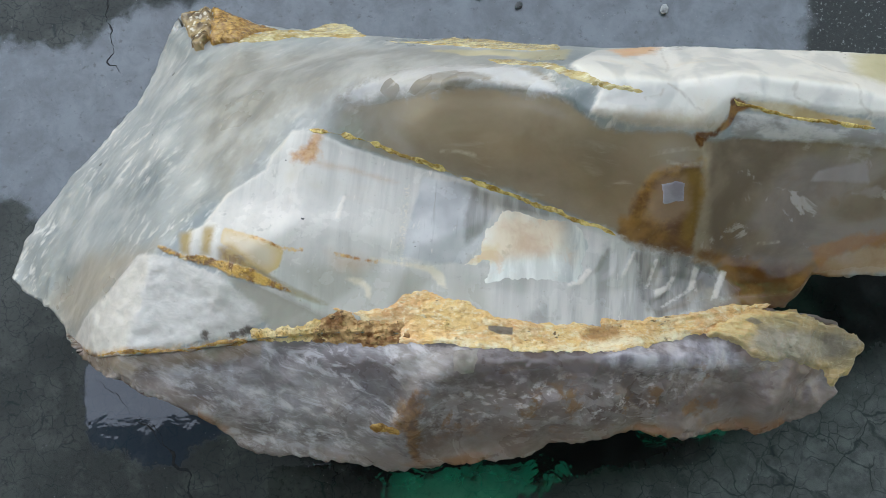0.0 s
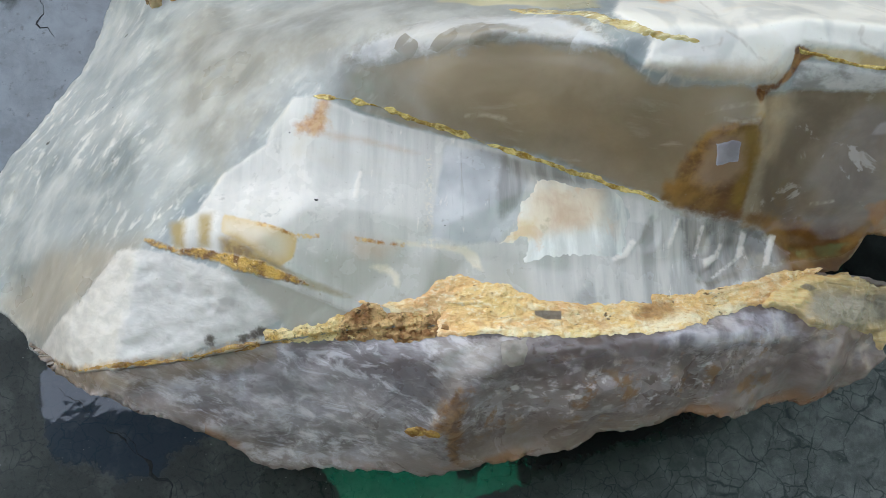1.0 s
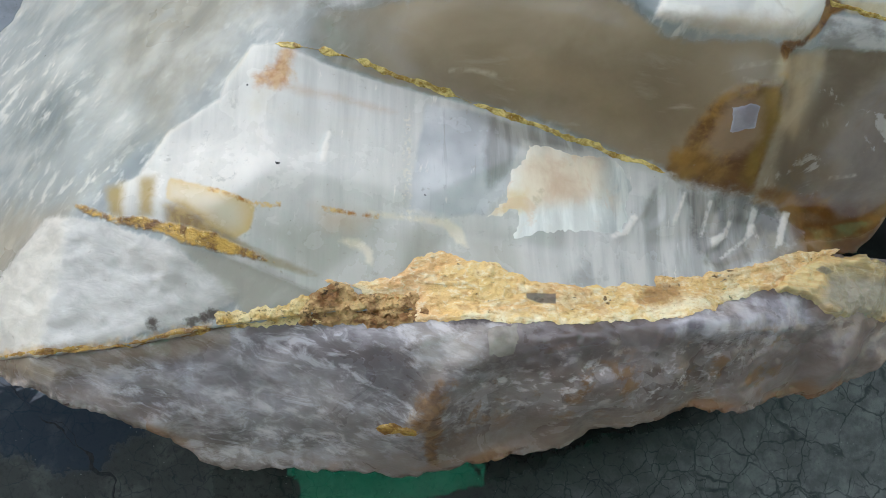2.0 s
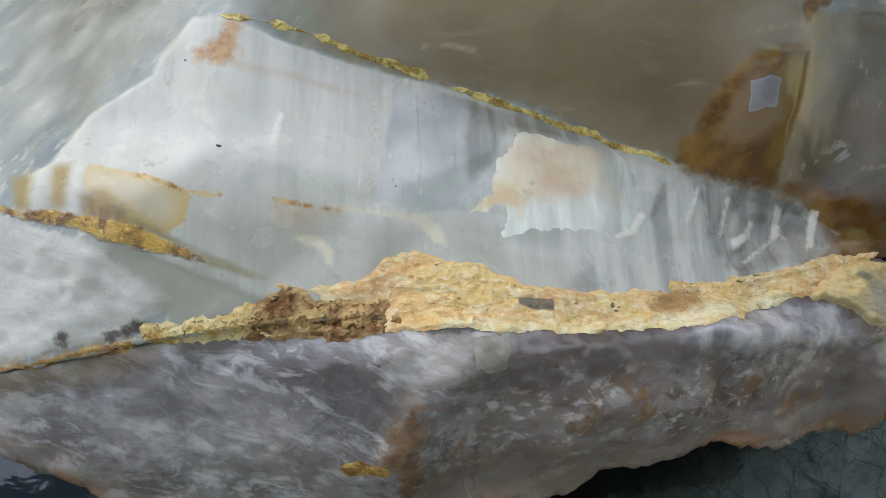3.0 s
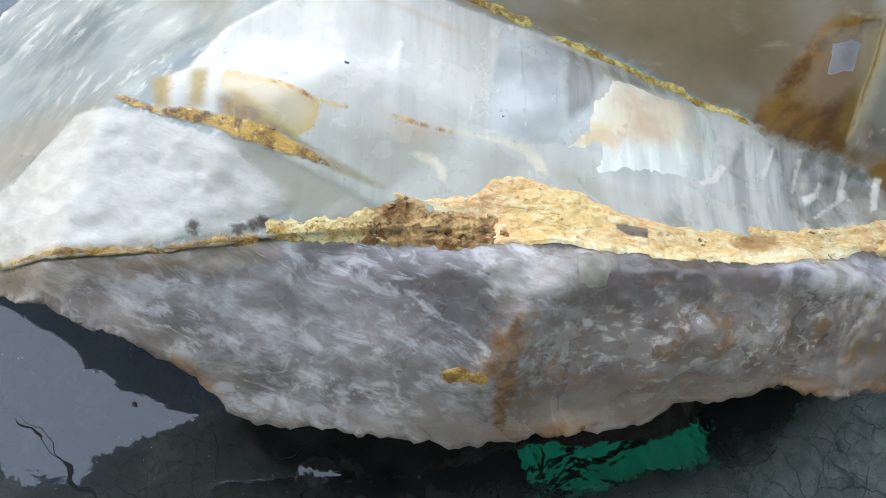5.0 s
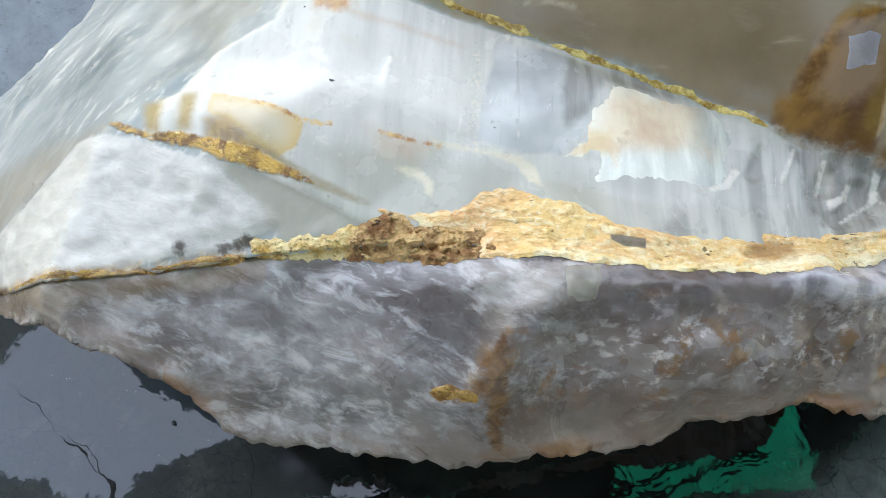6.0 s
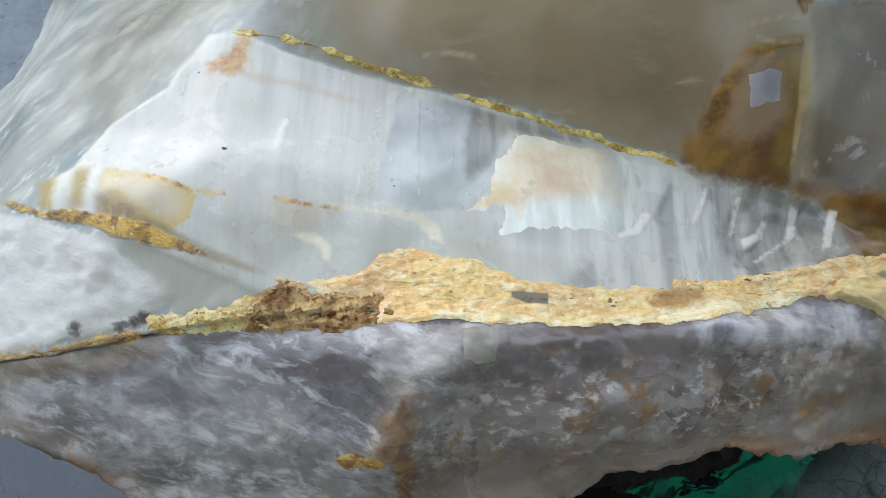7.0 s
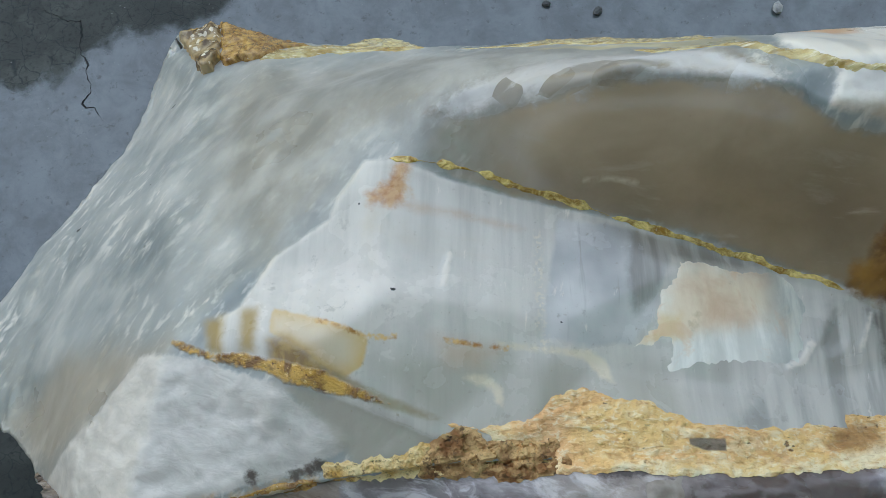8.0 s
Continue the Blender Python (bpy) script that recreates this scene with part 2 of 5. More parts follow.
    c = n.mix(n.zone("chips", 0.0009, 0.0012, 330, 0.65), c, (0.86, 0.87, 0.86))
    c = n.mix(n.zone("seam_stain", 0.0008, 0.0022, 330, 0.9), c, n.mix(n.fit(stain, 0.4, 0.6), (0.38, 0.16, 0.03), (0.72, 0.52, 0.22)))
    c = n.mix(n.zone("smudge", 0.0016, 0.0034, 420, 0.9), c, (0.075, 0.055, 0.045))
    c = n.mix(n.zone("fissure", 0.0008, 0.0008, 200, 0.4), c, (0.34, 0.30, 0.24))
    c = n.mix(n.zone("pale_line", 0.0009, 0.0006, 200, 0.4), c, (0.72, 0.68, 0.58))
    c = n.mix(n.zone("seam_rust", 0.002, 0.005, 200, 0.6), c, n.mix(n.fit(stain, 0.4, 0.6), (0.34, 0.17, 0.04), (0.62, 0.46, 0.22)))
    c = n.mix(n.math("MULTIPLY", n.fit(grain, 0.62, 0.75), 0.4), c, (0.30, 0.26, 0.18))
    c = n.mix(1.0, c, (1.0, 0.85, 0.71), "MULTIPLY")
    r = n.blend(smoky, n.fit(cloud, 0.3, 0.7, 0.26, 0.42), 0.13)
    r = n.blend(front, r, n.fit(smear, 0.3, 0.7, 0.16, 0.34))
    r = n.blend(strip, r, 0.12)
    rel = n.math("ADD", n.math("MULTIPLY", streak, 0.4), n.math("MULTIPLY", fine, 0.35))
    rel = n.blend(rough_zone, rel, n.math("MULTIPLY", wavy, 0.9))
    rel = n.blend(front, rel, n.math("ADD", n.math("MULTIPLY", bands, 0.25), n.math("MULTIPLY", n.math("ADD", smear, ticks), 0.2)))
    rel = n.blend(smoky, rel, n.math("MULTIPLY", n.noise(30, 4), 0.4))
    nrm = n.bump(rel, 0.45, 0.0014)
    nrm = n.bump(grain, 0.22, 0.0003, nrm)
    nrm = n.bump(n.math("MULTIPLY", glint, iron), 0.8, 0.0020, nrm)
    nrm = n.bump(n.math("MULTIPLY", tone, haze), 0.4, 0.0016, nrm)
    return n.done(c, r, nrm, **GLOW)


def lower_quartz():
    n = Nodes("smoky_mauve_quartz")
    cloud = n.noise(1.0, 5, 0.58, 0.6, n.mapped((16, 26, 26), (0, 0, 20)))
    wisp = n.noise(1.0, 6, 0.62, 0.4, n.mapped((32, 66, 50), (0, 0, 24)))
    frost = n.noise(1.0, 6, 0.66, 0.3, n.mapped((64, 125, 90), (0, 0, 34), (3, 1, 0)))
    flecks = n.noise(1.0, 5, 0.6, 0.3, n.mapped((120, 180, 150), (0, 0, 8)))
    stain = n.noise(90, 5, 0.65, 0.5)
    right = n.zone("right_half", 0.05, 0.02, 40)
    c = n.mix(n.fit(cloud, 0.36, 0.64), (0.150, 0.138, 0.138), (0.285, 0.278, 0.288))
    c = n.mix(right, c, n.mix(n.fit(cloud, 0.36, 0.64), (0.135, 0.107, 0.098), (0.235, 0.197, 0.184)))
    keep = n.blend(right, 0.9, 0.25)
    c = n.mix(n.math("MULTIPLY", n.fit(wisp, 0.46, 0.70), keep), c, (0.44, 0.465, 0.52))
    c = n.mix(n.math("MULTIPLY", n.math("MULTIPLY", n.fit(frost, 0.49, 0.66), n.fit(n.noise(13, 3), 0.36, 0.6, 0.4, 1.0)), keep), c, (0.65, 0.68, 0.74))
    c = n.mix(n.zone("low_smooth", 0.006, 0.006, 60, 0.85), c, n.mix(n.fit(cloud, 0.4, 0.6), (0.115, 0.098, 0.098), (0.16, 0.14, 0.14)))
    # small breaks in clusters, their bright glints put into the colour
    broken = n.zone("low_sparkle", 0.012, 0.014, 60)
    chunk = n.add("ShaderNodeTexVoronoi", Vector=n.mapped((85, 130, 100), (0, 0, 10)), Scale=1.0)
    pick = n.add("ShaderNodeSeparateColor", Color=chunk.outputs["Color"]).outputs[0]
    c = n.mix(n.math("MULTIPLY", n.math("MULTIPLY", n.fit(pick, 0.5, 0.95), broken), 0.45), c, (0.46, 0.44, 0.46))
    near = n.fit(n.noise(24, 4, 0.6, 0.6), 0.38, 0.56)
    c = n.mix(n.math("MULTIPLY", n.math("MULTIPLY", n.fit(flecks, 0.52, 0.64), near), n.math("MULTIPLY", broken, 0.9)), c, (0.70, 0.70, 0.74))
    c = n.mix(n.zone("low_dark", 0.007, 0.007, 60, 0.72), c, n.mix(n.fit(wisp, 0.42, 0.66), (0.115, 0.107, 0.118), (0.22, 0.215, 0.235)))
    c = n.mix(n.zone("low_light", 0.006, 0.012, 70, 0.34), c, n.mix(wisp, (0.38, 0.375, 0.345), (0.64, 0.64, 0.61)))
    c = n.mix(n.zone("low_cloud", 0.018, 0.014, 50, 0.55), c, n.mix(n.fit(frost, 0.40, 0.62), (0.30, 0.30, 0.325), (0.60, 0.61, 0.64)))
    veil = n.noise(1.0, 6, 0.66, 0.9, n.mapped((58, 128, 110), (0, 0, 28), (7, 2, 4)))
    veil = n.math("MULTIPLY", n.fit(veil, 0.50, 0.66), n.math("SUBTRACT", 1.0, right))
    c = n.mix(n.math("MULTIPLY", veil, 0.6), c, (0.62, 0.66, 0.73))
    gloom = n.math("MULTIPLY", n.fit(n.noise(1.0, 4, 0.55, 0.4, n.mapped((22, 40, 40), (0, 0, 24), (1, 8, 2))), 0.52, 0.66), n.math("SUBTRACT", 1.0, right))
    c = n.mix(n.math("MULTIPLY", gloom, 0.6), c, (0.125, 0.113, 0.113))
    c = n.mix(n.zone("low_patch", 0.005, 0.006, 110, 0.7), c, n.mix(n.fit(frost, 0.38, 0.6), (0.34, 0.35, 0.39), (0.74, 0.75, 0.80)))
    # glassy stepped strip, with its blue-white shine put into the colour
    steps = n.noise(1.0, 3, 0.5, 0.0, n.mapped((120, 18, 40), (0, 0, 8), (1, 2, 5)))
    c = n.mix(n.zone("low_blue", 0.004, 0.006, 130, 0.85), c, n.mix(n.fit(n.math("ADD", n.math("MULTIPLY", wisp, 0.6), n.math("MULTIPLY", steps, 0.4)), 0.40, 0.62), (0.235, 0.235, 0.275), (0.60, 0.63, 0.71)))
    c = n.mix(n.zone("low_foot", 0.009, 0.008, 60, 0.7), c, n.mix(n.fit(cloud, 0.4, 0.6), (0.21, 0.165, 0.135), (0.30, 0.255, 0.225)))
    c = n.mix(n.zone("low_tip", 0.006, 0.008, 60, 0.7), c, n.mix(n.fit(wisp, 0.36, 0.66), (0.20, 0.17, 0.165), (0.37, 0.34, 0.335)))
    # pinkish lip along the broken front edge
    lip = n.zone("lip", 0.007, 0.010, 70, 0.35)
    c = n.mix(lip, c, n.mix(n.fit(stain, 0.35, 0.65), (0.32, 0.27, 0.23), (0.44, 0.40, 0.37)))
    edge = n.zone("lip_edge", 0.003, 0.006, 60, 0.65)
    c = n.mix(n.math("MULTIPLY", edge, n.fit(n.noise(16, 3), 0.48, 0.6)), c, (0.34, 0.17, 0.065))
    under = n.zone("under_seam", 0.004, 0.005, 90, 0.5)
    c = n.mix(under, c, (0.24, 0.185, 0.11))
    c = n.mix(n.math("MULTIPLY", broken, n.fit(n.noise(60, 5, 0.65, 0.3), 0.54, 0.64, 0.0, 0.85)), c, (0.26, 0.15, 0.065))
    c = n.mix(n.zone("low_rust", 0.003, 0.011, 150, 0.85), c, n.mix(n.fit(stain, 0.35, 0.65), (0.11, 0.05, 0.013), (0.32, 0.19, 0.08)))
    # shadow of the overhanging crust in the crevice, painted as a dark strip
    c = n.mix(n.zone("crevice_shade", 0.0012, 0.003, 200, 0.9), c, (0.035, 0.022, 0.014))
    c = n.mix(1.0, c, (1.0, 0.84, 0.72), "MULTIPLY")
    r = n.fit(cloud, 0.3, 0.7, 0.20, 0.38)
    nrm = n.bump(n.math("ADD", wisp, n.math("MULTIPLY", cloud, 0.8)), 0.35, 0.0016)
    nrm = n.bump(flecks, 0.4, 0.0009, nrm)
    nrm = n.bump(n.math("MULTIPLY", pick, broken), 0.5, 0.0015, nrm)
    return n.done(c, r, nrm, **{**GLOW, "Subsurface_Weight": 0.08})


def chalky(name, dark, mid, pale, scale=120.0, rough=0.85, strength=0.8):
    n = Nodes(name)
    a, b = n.noise(scale, 6, 0.7, 0.2), n.noise(scale * 0.28, 4, 0.6)
    chip = n.add("ShaderNodeTexVoronoi", Vector=n.mapped((scale * 0.9, scale * 1.9, scale * 1.2), (0, 0, 6)), Scale=1.0)
    pick = n.add("ShaderNodeSeparateColor", Color=chip.outputs["Color"]).outputs[0]
    c = n.mix(n.fit(b, 0.36, 0.64), mid, pale)
    c = n.mix(n.math("MULTIPLY", n.fit(pick, 0.6, 0.95), 0.55), c, pale)
    c = n.mix(n.math("MULTIPLY", n.fit(a, 0.54, 0.68), 0.8), c, dark)
    c = n.mix(n.math("MULTIPLY", n.fit(n.noise(scale * 4, 3, 0.7), 0.58, 0.70), 0.55), c, dark)
    hole = n.math("MULTIPLY", n.fit(n.noise(1.0, 4, 0.6, 0.0, n.mapped((scale * 0.7, scale * 1.5, scale))), 0.62, 0.68), n.fit(n.noise(scale * 0.15, 3), 0.42, 0.56))
    c = n.mix(n.math("MULTIPLY", hole, 0.8), c, tuple(v * 0.45 for v in dark))
    c = n.mix(1.0, c, (1.0, 0.93, 0.82), "MULTIPLY")
    nrm = n.bump(a, strength, 0.0015)
    nrm = n.bump(pick, 0.7, 0.0012, nrm)
    nrm = n.bump(n.math("SUBTRACT", 1.0, hole), 0.8, 0.0015, nrm)
    return n.done(c, rough, nrm)


def pitted_crust():
    n = Nodes("tan_chalky_crust")
    wide, mid = n.noise(26, 4, 0.55, 0.3), n.noise(75, 5, 0.6, 0.5)
    ledge = n.noise(1.0, 5, 0.6, 0.5, n.mapped((70, 210, 150), (0, 0, 4)))
    grain = n.noise(900, 3, 0.6)
    c = n.mix(n.fit(wide, 0.36, 0.62), (0.80, 0.475, 0.24), (0.84, 0.58, 0.26))
    c = n.mix(n.math("MULTIPLY", n.fit(mid, 0.46, 0.66), 0.8), c, (0.88, 0.73, 0.49))
    c = n.mix(n.math("MULTIPLY", n.fit(ledge, 0.55, 0.68), 0.65), c, (0.92, 0.82, 0.62))
    c = n.mix(n.math("MULTIPLY", n.fit(ledge, 0.44, 0.34), 0.55), c, (0.52, 0.275, 0.11))
    c = n.mix(n.math("MULTIPLY", n.fit(n.noise(38, 5, 0.65, 0.6), 0.60, 0.70), 0.5), c, (0.62, 0.34, 0.17))
    pale = n.zone("pale_edge", 0.0028, 0.004, 120, 0.8)
    c = n.mix(pale, c, n.mix(n.fit(mid, 0.38, 0.6), (0.84, 0.64, 0.32), (0.95, 0.89, 0.72)))
    hole = n.math("MULTIPLY", n.fit(n.noise(1.0, 3, 0.55, 0.3, n.mapped((170, 330, 240))), 0.65, 0.69), n.fit(n.noise(40, 3), 0.46, 0.56))
    c = n.mix(n.math("MULTIPLY", hole, 0.85), c, (0.13, 0.06, 0.02))
    crumb = n.noise(1.0, 4, 0.68, 0.4, n.mapped((260, 420, 340), (0, 0, 5)))
    c = n.mix(n.math("MULTIPLY", n.fit(crumb, 0.52, 0.64), 0.6), c, (0.94, 0.86, 0.68))
    c = n.mix(n.math("MULTIPLY", n.fit(crumb, 0.46, 0.36), 0.6), c, (0.58, 0.31, 0.11))
    c = n.mix(n.math("MULTIPLY", n.fit(grain, 0.58, 0.72), 0.3), c, (0.46, 0.23, 0.09))
    c = n.mix(n.zone("brown_spot", 0.004, 0.007, 160, 0.75), c, n.mix(n.fit(mid, 0.4, 0.6), (0.22, 0.10, 0.03), (0.42, 0.22, 0.08)))
    c = n.mix(n.zone("slot", 0.0005, 0.0006, 300, 0.9), c, (0.17, 0.15, 0.14))
    c = n.mix(1.0, c, (1.0, 0.90, 0.72), "MULTIPLY")
    nrm = n.bump(n.math("ADD", ledge, n.math("MULTIPLY", mid, 0.8)), 0.7, 0.0024)
    nrm = n.bump(n.math("SUBTRACT", 1.0, hole), 0.9, 0.0018, nrm)
    nrm = n.bump(crumb, 0.8, 0.0014, nrm)
    nrm = n.bump(grain, 0.25, 0.0005, nrm)
    return n.done(c, 0.6, nrm)


def glassy_rind():
    """Thin pale yellow blades with the grain along the crest."""
    n = Nodes("pale_yellow_rind")
    fibre = n.noise(1.0, 5, 0.7, 0.12, n.mapped((38, 420, 300), (0, 0, -16)))
    patch = n.noise(1.0, 4, 0.6, 0.4, n.mapped((40, 90, 90), (0, 0, -16)))
    c = n.mix(n.fit(patch, 0.36, 0.64), (0.38, 0.25, 0.055), (0.64, 0.56, 0.30))
    c = n.mix(n.math("MULTIPLY", n.fit(fibre, 0.52, 0.66), 0.75), c, (0.90, 0.86, 0.70))
    c = n.mix(n.math("MULTIPLY", n.fit(fibre, 0.42, 0.32), 0.8), c, (0.26, 0.16, 0.03))
    c = n.mix(n.math("MULTIPLY", n.fit(n.noise(55, 4, 0.6), 0.58, 0.68), 0.6), c, (0.42, 0.40, 0.34))
    c = n.mix(1.0, c, (1.0, 0.93, 0.80), "MULTIPLY")
    nrm = n.bump(fibre, 0.7, 0.0016)
    nrm = n.bump(patch, 0.5, 0.002, nrm)
    return n.done(c, 0.2, nrm, Coat_Weight=0.4)


def glossy_gold(name, dark, pale, rough=0.22):
    n = Nodes(name)
    a, b = n.noise(160, 6, 0.7, 0.6), n.noise(500, 4, 0.7)
    c = n.mix(n.fit(a, 0.35, 0.65), dark, pale)
    # pale flecks paint the metal's glints into the colour
    c = n.mix(n.math("MULTIPLY", n.fit(b, 0.62, 0.72), 0.7), c, (0.85, 0.78, 0.55))
    c = n.mix(1.0, c, (1.0, 0.95, 0.85), "MULTIPLY")
    nrm = n.bump(a, 0.9, 0.002)
    nrm = n.bump(b, 0.5, 0.0006, nrm)
    return n.done(c, rough, nrm, Coat_Weight=0.3)


def fibrous():
    n = Nodes("fibrous_yellow_quartz")
    a = n.noise(1.0, 6, 0.7, 0.3, n.mapped((22, 330, 200), (0, 0, 14)))
    b = n.noise(1.0, 4, 0.55, 0.5, n.mapped((22, 50, 50), (0, 0, 14)))
    c = n.mix(n.fit(b, 0.38, 0.62), (0.40, 0.31, 0.18), (0.66, 0.48, 0.25))
    c = n.mix(n.math("MULTIPLY", n.fit(a, 0.54, 0.68), 0.5), c, (0.28, 0.23, 0.14))
    c = n.mix(n.math("MULTIPLY", n.fit(a, 0.46, 0.34), 0.6), c, (0.84, 0.77, 0.60))
    c = n.mix(n.zone("shard_tan", 0.003, 0.005, 120, 0.9), c, n.mix(n.fit(a, 0.4, 0.6), (0.84, 0.54, 0.23), (0.95, 0.76, 0.42)))
    c = n.mix(n.zone("shard_grey", 0.005, 0.006, 90, 0.85), c, n.mix(n.fit(b, 0.4, 0.6), (0.25, 0.22, 0.19), (0.40, 0.375, 0.34)))
    c = n.mix(n.zone("shard_chip", 0.0006, 0.0006, 200, 0.8), c, (0.20, 0.17, 0.14))
    c = n.mix(1.0, c, (1.0, 0.90, 0.72), "MULTIPLY")
    nrm = n.bump(a, 0.9, 0.0020)
    nrm = n.bump(b, 0.6, 0.004, nrm)
    return n.done(c, 0.28, nrm, Coat_Weight=0.2)


def flaky():
    n = Nodes("peeling_cream_flake")
    a = n.noise(1.0, 5, 0.6, 0.3, n.mapped((110, 22, 60), (0, 0, 8)))
    b = n.noise(40, 5, 0.6, 0.3)
    c = n.mix(n.fit(a, 0.38, 0.64), (0.72, 0.68, 0.60), (0.94, 0.91, 0.85))
    c = n.mix(n.zone("flake_pink", 0.008, 0.008, 90), c, n.mix(n.fit(b, 0.35, 0.65), (0.78, 0.57, 0.41), (0.90, 0.76, 0.60)))
    c = n.mix(n.math("MULTIPLY", n.fit(n.noise(75, 5, 0.65, 0.4), 0.58, 0.7), 0.5), c, (0.58, 0.44, 0.26))
    c = n.mix(n.zone("flake_white", 0.005, 0.004, 110, 0.8), c, n.mix(n.fit(a, 0.38, 0.64), (0.78, 0.79, 0.78), (0.95, 0.96, 0.96)))
    c = n.mix(n.zone("flake_orange", 0.003, 0.004, 150, 0.8), c, n.mix(n.fit(b, 0.4, 0.6), (0.66, 0.40, 0.14), (0.82, 0.63, 0.36)))
    c = n.mix(n.math("MULTIPLY", n.fit(n.noise(1.0, 5, 0.6, 0.8, n.mapped((60, 45, 60))), 0.55, 0.66), 0.55), c, (0.80, 0.56, 0.36))
    c = n.mix(n.zone("flake_right", 0.012, 0.006, 90, 0.95), c, n.mix(n.fit(a, 0.4, 0.66), (0.36, 0.385, 0.38), (0.62, 0.64, 0.61)))
    c = n.mix(1.0, c, (1.0, 0.93, 0.82), "MULTIPLY")
    nrm = n.bump(a, 0.4, 0.0010)
    return n.done(c, 0.4, nrm)


def glittering():
    n = Nodes("dark_glittering_iron")
    cell = n.add("ShaderNodeTexVoronoi", Vector=n.place, Scale=340.0)
    pick = n.add("ShaderNodeSeparateColor", Color=cell.outputs["Color"]).outputs[0]
    c = n.mix(n.fit(n.noise(70, 5, 0.6), 0.4, 0.6), (0.10, 0.055, 0.018), (0.36, 0.25, 0.12))
    c = n.mix(n.fit(pick, 0.90, 0.95), c, (0.66, 0.56, 0.40))
    c = n.mix(n.fit(n.noise(50, 4), 0.58, 0.66), c, (0.50, 0.30, 0.08))
    return n.done(c, 0.25, n.bump(pick, 0.35, 0.0010))


def plain(name, a, b, scale, rough, strength=0.2, **more):
    n = Nodes(name)
    f = n.noise(scale, 5, 0.6)
    return n.done(n.mix(n.fit(f, 0.35, 0.65), a, b), rough, n.bump(f, strength, 0.001), **more)


def concrete():
    n = Nodes("wet_worn_concrete")
    big, mid, fine = n.noise(5, 5, 0.6, 0.4), n.noise(26, 6, 0.65, 0.3), n.noise(260, 5, 0.7)
    sand = n.cells(900)
    c = n.mix(n.fit(big, 0.35, 0.65), (0.032, 0.034, 0.029), (0.064, 0.067, 0.057))
    c = n.mix(n.math("MULTIPLY", n.fit(mid, 0.5, 0.7), 0.5), c, (0.095, 0.097, 0.083))
    c = n.mix(n.math("MULTIPLY", n.fit(fine, 0.52, 0.68), 0.6), c, (0.018, 0.019, 0.017))
    dusty = n.zone("dusty", 0.03, 0.03, 30)
    film = n.mix(n.fit(n.noise(55, 6, 0.68), 0.38, 0.62), (0.085, 0.089, 0.079), (0.150, 0.155, 0.138))
    c = n.mix(n.math("MULTIPLY", dusty, n.fit(mid, 0.3, 0.6, 0.55, 0.95)), c, film)
    # map cracking
    warped = n.add("ShaderNodeVectorMath")
    n.put(warped.inputs[0], n.place)
    jitter = n.add("ShaderNodeTexNoise", Vector=n.place, Scale=70.0, Detail=5.0)
    sub = n.add("ShaderNodeVectorMath")
    sub.operation = "MULTIPLY"
    n.put(sub.inputs[0], jitter.outputs["Color"])
    sub.inputs[1].default_value = (0.016, 0.016, 0.0)
    n.put(warped.inputs[1], sub.outputs[0])
    craze = n.cells(72, "DISTANCE_TO_EDGE", warped.outputs[0])
    line = n.math("MULTIPLY", n.fit(craze, 0.036, 0.0), n.fit(n.noise(12, 3), 0.40, 0.56))
    wide = n.math("MULTIPLY", n.fit(n.cells(34, "DISTANCE_TO_EDGE", warped.outputs[0]), 0.034, 0.004), n.fit(n.noise(24, 4), 0.36, 0.52))
    line = n.math("MAXIMUM", line, n.math("MULTIPLY", wide, dusty))
    c = n.mix(n.math("MULTIPLY", line, 0.7), c, (0.010, 0.018, 0.017))
    c = n.mix(n.fit(n.cells(120), 0.10, 0.05, 0.0, 0.5), c, (0.02, 0.02, 0.02))
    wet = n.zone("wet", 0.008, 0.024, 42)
    pool = n.zone("pool", 0.0012, 0.011, 120)
    damp_shade = n.zone("damp_shade", 0.022, 0.016, 60)
    dirt = n.zone("gritty", 0.004, 0.022, 45)
    spots = n.math("MULTIPLY", n.fit(n.noise(130, 5, 0.72), 0.58, 0.68), 0.9)
    # the wet part's paler, bluish tone puts the sky's sheen into the colour
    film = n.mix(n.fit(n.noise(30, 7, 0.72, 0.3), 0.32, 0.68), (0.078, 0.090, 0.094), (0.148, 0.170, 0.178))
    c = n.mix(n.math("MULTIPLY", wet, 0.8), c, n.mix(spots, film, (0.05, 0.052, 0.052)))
    pool = n.math("MAXIMUM", pool, n.zone("splash", 0.0012, 0.014, 150))
    # blue of the sky mirrored in the puddle, put into the floor colour
    c = n.mix(n.zone("sky_tint", 0.004, 0.011, 120, 0.38), c, (0.036, 0.056, 0.088))
    c = n.mix(n.math("MULTIPLY", n.fit(n.cells(170), 0.085, 0.05), n.fit(n.noise(20, 3), 0.48, 0.6, 0.0, 0.8)), c, (0.30, 0.30, 0.28))
    c = n.mix(n.math("MULTIPLY", dirt, 0.8), c, n.mix(n.fit(n.noise(330, 4), 0.58, 0.70), (0.028, 0.030, 0.027), (0.24, 0.24, 0.23)))
    # near-black colour under the crystal stands in for its contact shadow on damp floor
    c = n.mix(n.math("MULTIPLY", damp_shade, 0.9), c, n.mix(n.fit(mid, 0.35, 0.7), (0.002, 0.0022, 0.002), (0.008, 0.009, 0.008)))
    r = n.blend(damp_shade, n.fit(fine, 0.3, 0.7, 0.5, 0.7), n.fit(mid, 0.35, 0.65, 0.07, 0.20))
    r = n.blend(wet, r, n.fit(n.noise(15, 6, 0.66, 0.5), 0.34, 0.66, 0.22, 0.10))
